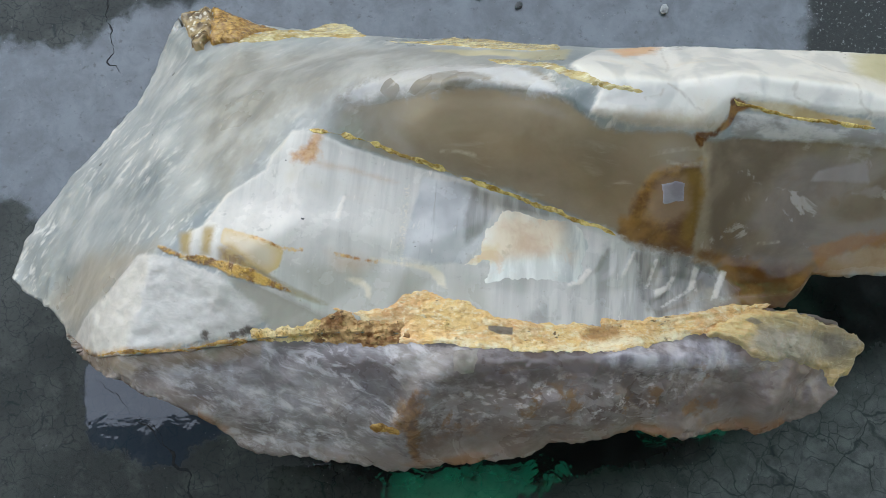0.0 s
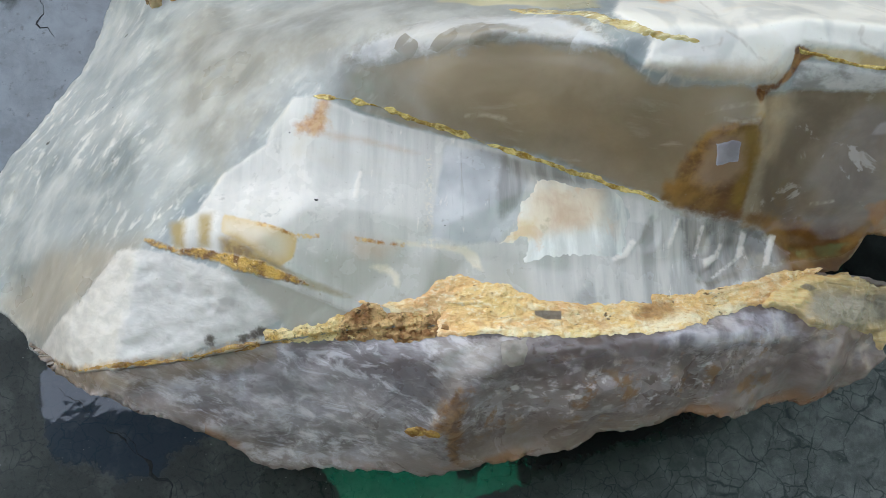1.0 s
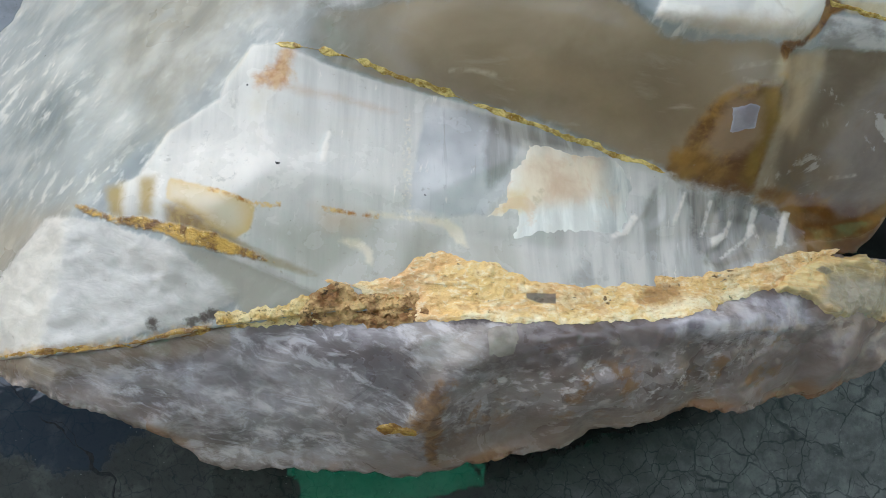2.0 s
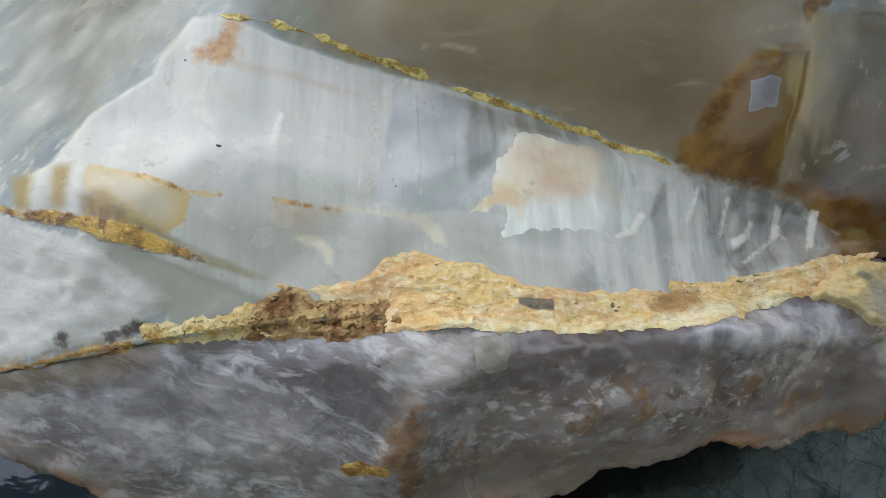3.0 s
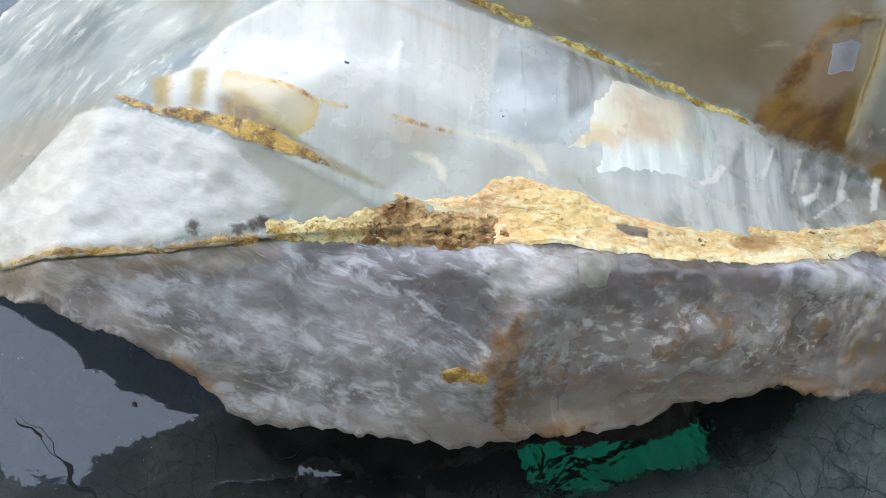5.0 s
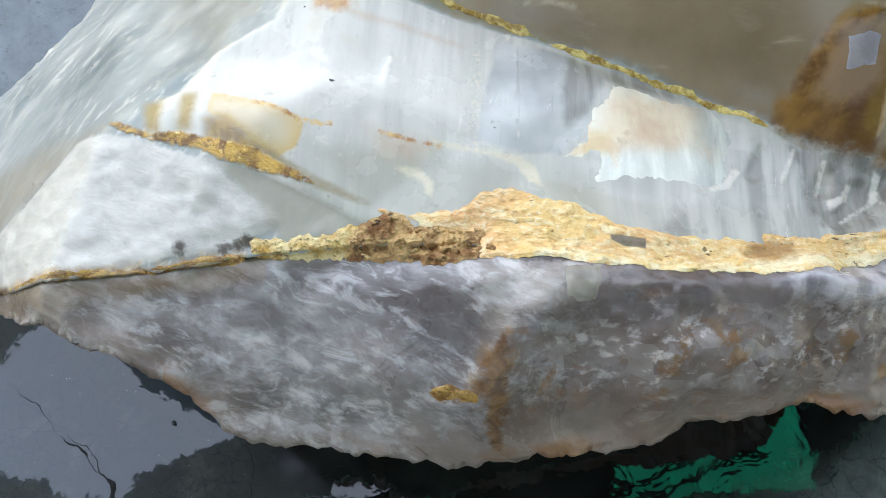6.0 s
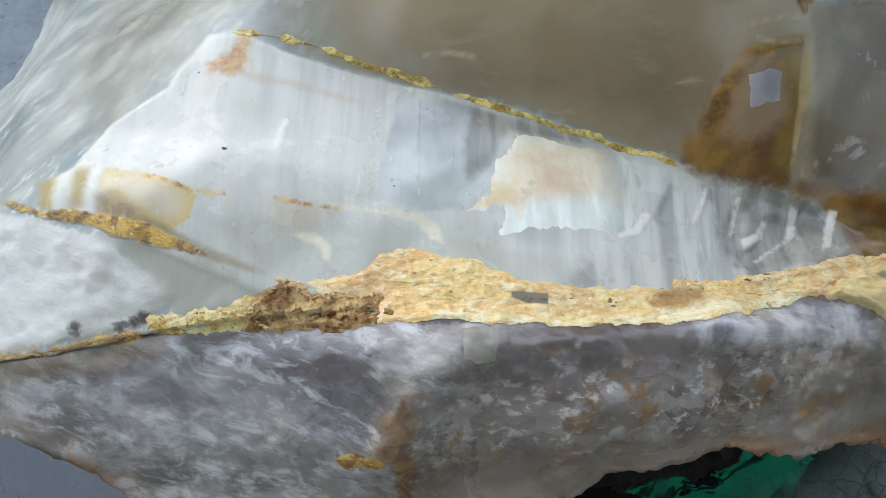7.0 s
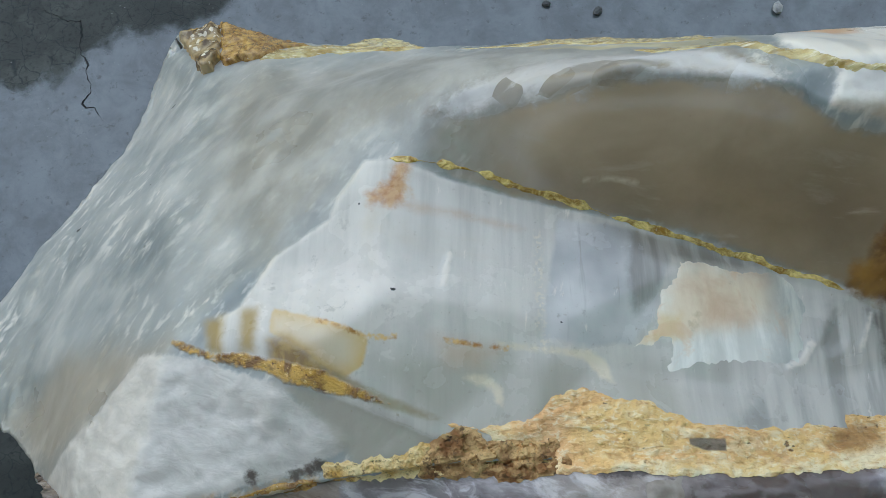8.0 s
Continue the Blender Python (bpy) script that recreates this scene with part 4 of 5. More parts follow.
GOLD_FACE = [(0.012, 0.559), (0.026, 0.554), (0.059, 0.530), (0.082, 0.521), (0.061, 0.516), (0.053, 0.495), (0.026, 0.497), (0.021, 0.509), (0.018,
    0.542)]
PLATE1 = [(0.317, 0.343), (0.321, 0.348), (0.338, 0.345), (0.350, 0.336), (0.334, 0.337), (0.319, 0.340)]
FACET1 = [(0.447, 0.292), (0.451, 0.297), (0.479, 0.299), (0.483, 0.288), (0.464, 0.290)]
FACET2 = [(0.473, 0.283), (0.488, 0.286), (0.497, 0.282), (0.488, 0.280)]
BLUE_PANE = [(0.201, 0.325), (0.233, 0.317), (0.236, 0.310), (0.249, 0.301), (0.239, 0.283), (0.236, 0.273), (0.222, 0.262), (0.203, 0.263), (0.184,
    0.268), (0.192, 0.299)]
GLASS_TIP = [(0.338, 0.268), (0.370, 0.263), (0.405, 0.247), (0.42, 0.238), (0.384, 0.222), (0.352, 0.214), (0.340, 0.232)]
GLASS_RIGHT = [(0.325, 0.275), (0.370, 0.263), (0.405, 0.247), (0.384, 0.229), (0.335, 0.207), (0.287, 0.213), (0.251, 0.217), (0.298, 0.245)]
GLASS_MID = [(0.110, 0.266), (0.158, 0.263), (0.216, 0.254), (0.239, 0.249), (0.240, 0.218), (0.186, 0.231), (0.156, 0.226), (0.134, 0.236)]
BROWN_SPOT = [(0.302, 0.216), (0.322, 0.215), (0.322, 0.206), (0.304, 0.204), (0.298, 0.209)]
SLOT = [(0.236, 0.218), (0.252, 0.216), (0.251, 0.211), (0.243, 0.212), (0.236, 0.215)]
CHIP1 = [(0.350, 0.239), (0.350, 0.233), (0.362, 0.240), (0.367, 0.248), (0.365, 0.249), (0.359, 0.242)]
CHIP2 = [(0.380, 0.255), (0.384, 0.253), (0.379, 0.240), (0.371, 0.235), (0.353, 0.226), (0.352, 0.227), (0.371, 0.237), (0.376, 0.242)]
CHIP3 = [(0.398, 0.250), (0.402, 0.249), (0.393, 0.232), (0.387, 0.229)]
CHIP4 = [(0.354, 0.261), (0.356, 0.260), (0.347, 0.242), (0.344, 0.240)]
CHIP5 = [(0.307, 0.257), (0.310, 0.255), (0.301, 0.245), (0.292, 0.244), (0.291, 0.246), (0.299, 0.248)]
CHIP6 = [(0.339, 0.266), (0.341, 0.266), (0.331, 0.249), (0.328, 0.248)]
CHIP7 = [(0.147, 0.310), (0.150, 0.311), (0.145, 0.294), (0.142, 0.294)]
RUST_LOW = [(0.330, 0.278), (0.331, 0.287), (0.360, 0.274), (0.379, 0.263), (0.397, 0.261), (0.422, 0.253), (0.427, 0.241), (0.401, 0.252), (0.383,
    0.258), (0.367, 0.265), (0.348, 0.271)]
RUST_GOLD = [(0.364, 0.300), (0.374, 0.305), (0.381, 0.293), (0.379, 0.277), (0.375, 0.266), (0.369, 0.268), (0.369, 0.278)]
BLADE1 = [(0.062, 0.514), (0.067, 0.527), (0.099, 0.526), (0.112, 0.546), (0.131, 0.547), (0.155, 0.508), (0.140, 0.507), (0.113, 0.514), (0.071, 0.507)]
BLADE2 = [(0.178, 0.482), (0.215, 0.473), (0.232, 0.488), (0.265, 0.464), (0.309, 0.442), (0.307, 0.428), (0.286, 0.429), (0.254, 0.441), (0.224,
    0.454)]
BLADE3 = [(0.250, 0.407), (0.268, 0.407), (0.285, 0.382), (0.301, 0.369), (0.316, 0.355), (0.332, 0.349), (0.340, 0.345), (0.315, 0.350), (0.296,
    0.363), (0.273, 0.379)]
BLADE4 = [(0.047, 0.503), (0.067, 0.517), (0.092, 0.512), (0.073, 0.499), (0.050, 0.493)]
CLEAR = [(0.041, 0.486), (0.116, 0.487), (0.220, 0.451), (0.265, 0.401), (0.235, 0.370), (0.230, 0.330), (0.150, 0.350), (0.116, 0.369), (0.097,
    0.336), (0.069, 0.325), (0.033, 0.373), (0.024, 0.443)]
DEEP = [(0.199, 0.340), (0.259, 0.326), (0.322, 0.315), (0.359, 0.303), (0.336, 0.278), (0.295, 0.295), (0.251, 0.317)]
CLOUDED = [(0.376, 0.314), (0.439, 0.313), (0.510, 0.302), (0.526, 0.253), (0.454, 0.258), (0.420, 0.242), (0.379, 0.267)]
SULPHUR = [(0.211, 0.438), (0.253, 0.437), (0.281, 0.425), (0.315, 0.426), (0.301, 0.388), (0.283, 0.393), (0.268, 0.417), (0.239, 0.419)]
BAND_TAN = [(0.308, 0.337), (0.330, 0.333), (0.358, 0.330), (0.386, 0.324), (0.387, 0.319), (0.358, 0.319), (0.331, 0.325), (0.310, 0.333)]
BAND_ORANGE = [(0.338, 0.418), (0.363, 0.428), (0.381, 0.425), (0.366, 0.403), (0.341, 0.392)]
BAND_OLIVE = [(0.503, 0.390), (0.528, 0.394), (0.556, 0.389), (0.527, 0.341), (0.497, 0.349), (0.483, 0.357)]
NOTCH_CREAM = [(0.401, 0.335), (0.430, 0.331), (0.454, 0.324), (0.478, 0.319), (0.481, 0.315), (0.458, 0.318), (0.427, 0.325), (0.406, 0.330)]
TAN_RIGHT = [(0.456, 0.242), (0.464, 0.251), (0.489, 0.254), (0.534, 0.253), (0.542, 0.233), (0.462, 0.240)]
LOW_TIP = [(0.347, 0.166), (0.357, 0.176), (0.398, 0.180), (0.450, 0.182), (0.478, 0.172), (0.463, 0.150), (0.427, 0.140), (0.368, 0.138), (0.344, 0.152)]
CRUMBS_EDGE = [(0.084, 0.226), (0.094, 0.2265), (0.109, 0.226), (0.124, 0.229), (0.131, 0.230), (0.131, 0.225), (0.134, 0.2165), (0.113, 0.2175), (0.085, 0.2205)]
TAIL = [(0.094, 0.263), (0.107, 0.254), (0.122, 0.246), (0.137, 0.238), (0.127, 0.240), (0.108, 0.248), (0.093, 0.256)]
CREAM_CORE = [(0.070, 0.291), (0.089, 0.283), (0.105, 0.275), (0.105, 0.272), (0.102, 0.265), (0.096, 0.263), (0.089, 0.267), (0.078, 0.278), (0.069,
    0.282)]
PINK_FILM = [(0.137, 0.272), (0.152, 0.269), (0.164, 0.265), (0.155, 0.258), (0.141, 0.261)]
FLAKE_RIGHT = [(0.295, 0.294), (0.331, 0.274), (0.309, 0.241), (0.286, 0.240), (0.296, 0.267)]
LOW_SMOOTH = [(0.209, 0.187), (0.232, 0.196), (0.250, 0.203), (0.290, 0.201), (0.383, 0.189), (0.384, 0.180), (0.314, 0.179), (0.261, 0.179), (0.224,
    0.181), (0.209, 0.182)]
LOW_SPARKLE = [(0.184, 0.181), (0.224, 0.181), (0.274, 0.179), (0.383, 0.182), (0.398, 0.154), (0.337, 0.150), (0.277, 0.156), (0.253, 0.151), (0.235,
    0.157), (0.198, 0.159)]
DULL_PANE = [(0.234, 0.316), (0.257, 0.310), (0.279, 0.302), (0.304, 0.290), (0.288, 0.292), (0.263, 0.296), (0.249, 0.300), (0.237, 0.281), (0.226,
    0.274), (0.227, 0.295)]
DEEP_RIGHT = [(0.377, 0.275), (0.414, 0.279), (0.457, 0.272), (0.528, 0.269), (0.533, 0.256), (0.458, 0.256), (0.446, 0.233), (0.408, 0.243)]
WET_SHEEN = [(-0.3, 0.437), (-0.42, 0.45), (-0.42, 0.6), (-0.181, 0.579), (-0.163, 0.57), (-0.136, 0.58), (-0.113, 0.598), (-0.09, 0.612), (-0.031,
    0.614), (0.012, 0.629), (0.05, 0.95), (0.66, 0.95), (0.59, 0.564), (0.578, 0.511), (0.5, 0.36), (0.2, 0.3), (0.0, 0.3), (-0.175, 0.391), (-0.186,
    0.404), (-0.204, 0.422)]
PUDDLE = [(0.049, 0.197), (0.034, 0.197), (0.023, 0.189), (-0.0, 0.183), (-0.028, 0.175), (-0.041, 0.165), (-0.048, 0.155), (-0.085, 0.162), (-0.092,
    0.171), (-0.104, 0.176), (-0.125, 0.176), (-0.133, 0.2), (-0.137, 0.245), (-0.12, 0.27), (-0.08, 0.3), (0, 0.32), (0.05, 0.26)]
SPLASH = [(0.092, 0.159), (0.113, 0.159), (0.135, 0.154), (0.137, 0.144), (0.112, 0.139), (0.093, 0.144)]
DAMP_SHADE = [(0.05, 0.155), (0.12, 0.126), (0.3, 0.115), (0.36, 0.124), (0.42, 0.142), (0.47, 0.158), (0.53, 0.192), (0.62, 0.215), (0.74, 0.25), (0.74, 0.38), (0.3, 0.36), (0.05, 0.3)]
GRITTY = [(0.592, 0.576), (0.577, 0.508), (0.55, 0.4), (0.75, 0.4), (0.8, 0.75), (0.62, 0.75)]
CRACKS = [[(-0.087, 0.204), (-0.072, 0.189), (-0.056, 0.17), (-0.04, 0.149), (-0.035, 0.128), (-0.02, 0.08)], [(-0.126, 0.241), (-0.114, 0.236),
    (-0.104, 0.222), (-0.092, 0.204)], [(-0.086, 0.204), (-0.071, 0.193), (-0.063, 0.177), (-0.046, 0.161)], [(0.036, 0.189), (0.039, 0.174), (0.042,
    0.163), (0.039, 0.145)], [(-0.147, 0.649), (-0.131, 0.634), (-0.115, 0.631), (-0.115, 0.6), (-0.11, 0.589), (-0.112, 0.572), (-0.114, 0.557),
    (-0.107, 0.552), (-0.101, 0.536)], [(-0.182, 0.622), (-0.168, 0.611)], [(0.069, 0.16), (0.087, 0.162), (0.106, 0.167)], [(-0.215, 0.243), (-0.199,
    0.252)]]
CRACK_WIDTH = (0.0013, 0.0002, 0.0002, 0.0006, 0.0006, 0.0006, 0.0006, 0.0005)
GLOSS = [(0.035, 0.102), (0.035, 0.150), (0.165, 0.142), (0.205, 0.154), (0.256, 0.158), (0.308, 0.164), (0.355, 0.181), (0.433, 0.184), (0.476, 0.178),
    (0.452, 0.152), (0.432, 0.126), (0.370, 0.128), (0.335, 0.127), (0.300, 0.120), (0.280, 0.110), (0.190, 0.100)]
PALE_FLOOR = [(0.30, 0.09), (0.36, 0.10), (0.42, 0.122), (0.48, 0.142), (0.56, 0.172), (0.70, 0.23), (1.0, 0.2), (0.9, -0.2), (0.3, -0.2)]
PEBBLES = [((0.445, 0.565), 0.0045, 1), ((0.261, 0.594), 0.003, 0), ((0.301, 0.582), 0.0034, 0), ((-0.012, 0.205), 0.0016, 0)]
UPPER_SEAM = [[(0.089, 0.284), (0.098, 0.28), (0.109, 0.275)], [(0.109, 0.275), (0.115, 0.274), (0.121, 0.274)], [(0.141, 0.271), (0.149, 0.269),
    (0.156, 0.267)], [(0.161, 0.266), (0.167, 0.265)]]
SEAM_EDGE = [(-0.05, 0.2325), (-0.03, 0.2225), (0.003, 0.219), (0.022, 0.218), (0.044, 0.217), (0.064, 0.22), (0.081, 0.22)]
LEDGES = [[(0.279, 0.254), (0.281, 0.246), (0.292, 0.245), (0.302, 0.246), (0.314, 0.264), (0.315, 0.274)], [(0.311, 0.252), (0.316, 0.249), (0.325,
    0.255), (0.326, 0.266), (0.323, 0.269)], [(0.352, 0.256), (0.361, 0.256), (0.353, 0.242), (0.344, 0.242)], [(0.348, 0.232), (0.358, 0.236),
    (0.365, 0.25), (0.383, 0.247), (0.372, 0.229), (0.351, 0.223), (0.343, 0.225)], [(0.381, 0.255), (0.388, 0.254), (0.382, 0.24), (0.373, 0.231),
    (0.369, 0.233)]]
SPECKS = [((-0.076, 0.405), 0.0024), ((0.122, 0.294), 0.0016), ((0.193, 0.274), 0.001), ((-0.013, 0.405), 0.0008), ((0.111, 0.337), 0.0006), ((0.125, 0.266), 0.0006)]
NOTCH_LINE = [(0.394, 0.335), (0.406, 0.331), (0.43, 0.325), (0.455, 0.32), (0.481, 0.314)]
FISSURES = [[(0.379, 0.419), (0.372, 0.397), (0.367, 0.376), (0.361, 0.365)], [(0.341, 0.341), (0.35, 0.341), (0.353, 0.346)], [(0.356, 0.349),
    (0.364, 0.342), (0.37, 0.333), (0.375, 0.33)], [(0.463, 0.394), (0.469, 0.381), (0.472, 0.364), (0.483, 0.358)], [(0.431, 0.34), (0.435, 0.345),
    (0.432, 0.335), (0.444, 0.329)], [(0.474, 0.344), (0.472, 0.329), (0.478, 0.322)]]
SMOKY_LINES = [[(0.214, 0.338), (0.225, 0.336), (0.237, 0.332)], [(0.345, 0.312), (0.358, 0.312), (0.377, 0.312)], [(0.355, 0.307), (0.365, 0.304),
    (0.377, 0.305)], [(0.42, 0.263), (0.433, 0.262)]]


# ---------------------------------------------------------------- shaping
def lattice(ix, iy, seed):
    h = (ix * 374761393 + iy * 668265263 + seed * 974711) & 0xFFFFFFFF
    h = ((h ^ (h >> 13)) * 1274126177) & 0xFFFFFFFF
    return ((h ^ (h >> 16)) & 0xFFFF) / 65535.0 - 0.5


def value_noise(x, y, seed):
    fx, fy = np.floor(x), np.floor(y)
    ix, iy, u, v = fx.astype(np.int64), fy.astype(np.int64), x - fx, y - fy
    u, v = u * u * (3 - 2 * u), v * v * (3 - 2 * v)
    a, b = lattice(ix, iy, seed), lattice(ix + 1, iy, seed)
    c, d = lattice(ix, iy + 1, seed), lattice(ix + 1, iy + 1, seed)
    return (a * (1 - u) + b * u) * (1 - v) + (c * (1 - u) + d * u) * v


def fbm(x, y, scale, octaves=4, seed=1, rough=0.55):
    out, amp = np.zeros_like(x), 1.0
    for k in range(octaves):
        out += amp * value_noise(x * scale, y * scale, seed + 17 * k)
        scale, amp = scale * 2.03, amp * rough
    return out


def blocks(x, y, scale, seed):
    """Broken grains: a height for each tilted, uneven cell."""
    u = (x * 0.9 + y * 0.43) * scale + 1.2 * fbm(x, y, scale * 0.4, 3, seed)
    v = (y * 0.9 - x * 0.43) * scale * 1.3 + 1.2 * fbm(x, y, scale * 0.4, 3, seed + 1)
    iu, iv = np.floor(u).astype(np.int64), np.floor(v).astype(np.int64)
    return 0.5 + lattice(iu, iv, seed) + 0.5 * lattice(iu, iv, seed + 9) * (u - iu) + 0.5 * lattice(iu, iv, seed + 5) * (v - iv)


def within(xy, poly):
    """Signed distance to a polygon of the plan, positive inside."""
    poly = np.asarray(poly, float)
    best, inside = np.full(len(xy), 1e9), np.zeros(len(xy), bool)
    for a, b in zip(poly, np.roll(poly, -1, 0)):
        ab, ap = b - a, xy - a
        t = np.clip((ap @ ab) / max(ab @ ab, 1e-12), 0, 1)
        best = np.minimum(best, np.hypot(*(ap - t[:, None] * ab).T))
        cross = (a[1] > xy[:, 1]) != (b[1] > xy[:, 1])
        with np.errstate(divide="ignore", invalid="ignore"):
            inside ^= cross & (xy[:, 0] < (b[0] - a[0]) * (xy[:, 1] - a[1]) / (b[1] - a[1]) + a[0])
    return np.where(inside, best, -best)


def along(xy, line):
    best = np.full(len(xy), 1e9)
    for a, b in zip(np.asarray(line)[:-1], np.asarray(line)[1:]):
        a, b = a[:2], b[:2]
        ab, ap = b - a, xy - a
        t = np.clip((ap @ ab) / max(ab @ ab, 1e-12), 0, 1)
        best = np.minimum(best, np.hypot(*(ap - t[:, None] * ab).T))
    return best


def ease(v, a, b):
    t = np.clip((v - a) / (b - a), 0, 1)
    return t * t * (3 - 2 * t)


def ragged(poly, step, jag, seed, scale=160.0):
    """The outline cut into short pieces, with an uneven, broken line."""
    poly, out = np.asarray(poly, float)[:, :2], []
    for a, b in zip(poly, np.roll(poly, -1, 0)):
        count = max(1, int(np.hypot(*(b - a)) / step))
        out += [a + (b - a) * k / count for k in range(count)]
    out = np.array(out)
    tangent = np.roll(out, -1, 0) - np.roll(out, 1, 0)
    normal = np.stack([tangent[:, 1], -tangent[:, 0]], 1) / np.maximum(np.hypot(*tangent.T), 1e-9)[:, None]
    return out + normal * (jag * 2 * fbm(out[:, 0], out[:, 1], scale, 4, seed, 0.6))[:, None]


def tiled(rim, step, seed):
    """Points and triangles that fill an outline of the plan."""
    rng = np.random.default_rng(seed)
    low, high = rim.min(0), rim.max(0)
    gx, gy = np.meshgrid(np.arange(low[0], high[0], step), np.arange(low[1], high[1], step))
    gx = gx + (np.arange(gx.shape[0])[:, None] % 2) * step / 2
    pts = np.stack([gx.ravel(), gy.ravel()], 1) + rng.uniform(-0.22, 0.22, (gx.size, 2)) * step
    pts = pts[within(pts, rim) > step * 0.45]
    every = [Vector(p) for p in rim] + [Vector(p) for p in pts]
    flat, _, faces, *_ = delaunay_2d_cdt(every, [], [list(range(len(rim)))], 1, 1e-7)
    xy = np.array([tuple(p) for p in flat])
    loops = {}
    tris = []
    for f in faces:
        a, b, c = f[:3]
        (x0, y0), (x1, y1), (x2, y2) = xy[a], xy[b], xy[c]
        tri = (a, b, c) if (x1 - x0) * (y2 - y0) - (x2 - x0) * (y1 - y0) > 0 else (a, c, b)
        tris.append(tri)
        for i, j in ((0, 1), (1, 2), (2, 0)):
            loops[(tri[i], tri[j])] = True
    border = {i: j for (i, j) in loops if (j, i) not in loops}
    best = []
    while border:
        ring, i = [], next(iter(border))
        while i in border:
            ring.append(i)
            i = border.pop(i)
        best = ring if len(ring) > len(best) else best
    return xy, tris, best


BASE = Vector((0.2, 0.3, 0.0))


def mesh_of(name, verts, faces, material, parent=None, label="", marks=None, smooth=True, origin=None):
    data = bpy.data.meshes.new(name)
    origin = np.array(BASE if origin is None else origin)
    data.from_pydata((np.asarray(verts, float) - origin).tolist(), [], [tuple(int(i) for i in f) for f in faces])
    if smooth:
        data.polygons.foreach_set("use_smooth", np.ones(len(data.polygons), bool))
    data.materials.append(material)
    for key, values in (marks or {}).items():
        data.attributes.new(key, "FLOAT", "POINT").data.foreach_set("value", np.asarray(values, np.float32))
    data.update()
    ob = new(name, data)
    if parent is None:
        ob.location = origin
    else:
        ob.parent = parent
        world_at = parent.get("at")
        ob.location = Vector(origin) - Vector(world_at if world_at is not None else BASE)
    ob["at"] = [float(v) for v in origin]
    return tagged(ob, label)


def soft_z(form, xy, reach):
    out = form.z(xy)
    for k in range(6):
        a = k * math.pi / 3
        out = out + form.z(xy + reach * np.array([math.cos(a), math.sin(a)]))
    return out / 7


def skirt(verts, tris, ring, rows):
    """Close a surface downwards: each row moves the rim by a function of the last rim's points."""
    verts, tris = [np.asarray(verts, float)], list(tris)
    last, count = np.array(ring), len(verts[0])
    rim = verts[0][ring]
    for row in rows:
        rim = row(rim)
        ids = np.arange(count, count + len(rim))
        verts.append(rim)
        for k in range(len(rim)):
            j = (k + 1) % len(rim)
            tris.append((last[k], ids[k], ids[j], last[j]))
        last, count = ids, count + len(rim)
    tris.append(tuple(last[::-1]))
    return np.concatenate(verts), tris


def toward(spine_y, x0, x1, pull, drop, wobble, seed):
    def row(rim):
        core = np.stack([np.clip(rim[:, 0], x0, x1), np.full(len(rim), spine_y)], 1)
        xy = rim[:, :2] + (core - rim[:, :2]) * pull
        z = rim[:, 2] * (1 - drop)
        n = fbm(rim[:, 0] + z, rim[:, 1] - z, 60, 4, seed)
        out = np.stack([xy[:, 0] + n * wobble, xy[:, 1] + n * wobble, z + n * wobble * 0.5], 1)
        if drop == 1:
            out[:, 2] = floor_height(out[:, :2]) - 0.001
        return out
    return row


def slab(name, poly, form, material, parent, lift=0.001, thick=0.004, step=0.0012, jag=0.0008, relief=0.0, scale=220.0, seed=1, label="", marks=None, blocky=0.0, flat=False):
    """A crust, flake or chip that lies on a facet, with its own uneven edge and thickness."""
    rim = ragged(poly, step, jag, seed)
    xy, tris, ring = tiled(rim, step, seed)
    edge = within(xy, rim)
    z = form.z(xy)
    z = z + lift * ease(edge, -0.0002, max(0.0015, step * 1.5)) + (relief * np.maximum(fbm(xy[:, 0], xy[:, 1], scale, 5, seed, 0.6), -0.15) + blocky * blocks(xy[:, 0], xy[:, 1], scale, seed)) * ease(edge, 0, 0.003)
    verts, faces = skirt(np.column_stack([xy, z]), tris, ring, [lambda r: r.copy(), lambda r: r - np.array([0, 0, thick])])
    marks = {k: within(xy, p) if len(p) > 3 else 0.0045 - along(xy, p) for k, p in (marks or {}).items()}
    data = {k: np.concatenate([np.clip(m, -0.05, 0.05), np.tile(np.clip(m, -0.05, 0.05)[ring], 2)]) for k, m in marks.items()}
    return mesh_of(name, verts, faces, material, parent, label, data, smooth=not flat)


def seam_bead(name, line, form, material, parent, width=0.0016, height=0.0012, seed=1, label="", broken=-1.0):
    """A raised, lumpy vein that runs along a line of the plan."""
    line = np.asarray(line, float)[:, :2]
    pts = []
    for a, b in zip(line, line[1:]):
        count = max(2, int(np.hypot(*(b - a)) / 0.0012))
        pts += [a + (b - a) * k / count for k in range(count)]
    pts = np.array(pts + [line[-1]])
    t = np.gradient(pts, axis=0)
    nrm = np.stack([-t[:, 1], t[:, 0]], 1) / np.maximum(np.hypot(*t.T), 1e-9)[:, None]
    s = np.arange(len(pts)) * 0.0012
    pts = pts + nrm * (0.0016 * fbm(s, s * 0, 70, 4, seed))[:, None]
    w = width * np.clip(0.95 + 1.0 * fbm(s, s * 0 + 3.1, 80, 5, seed + 5, 0.75), 0.6, 1.6)
    w *= ease(np.minimum(s, s[-1] - s), -0.0005, 0.004) * (ease(fbm(s, s * 0 + 7.7, 60, 3, seed + 3), broken - 0.12, broken + 0.08) + 0.03)
    across = 9
    verts, faces = [], []
    for k in range(across):
        u = -1 + 2 * k / (across - 1)
        xy = pts + nrm * (w * u)[:, None]
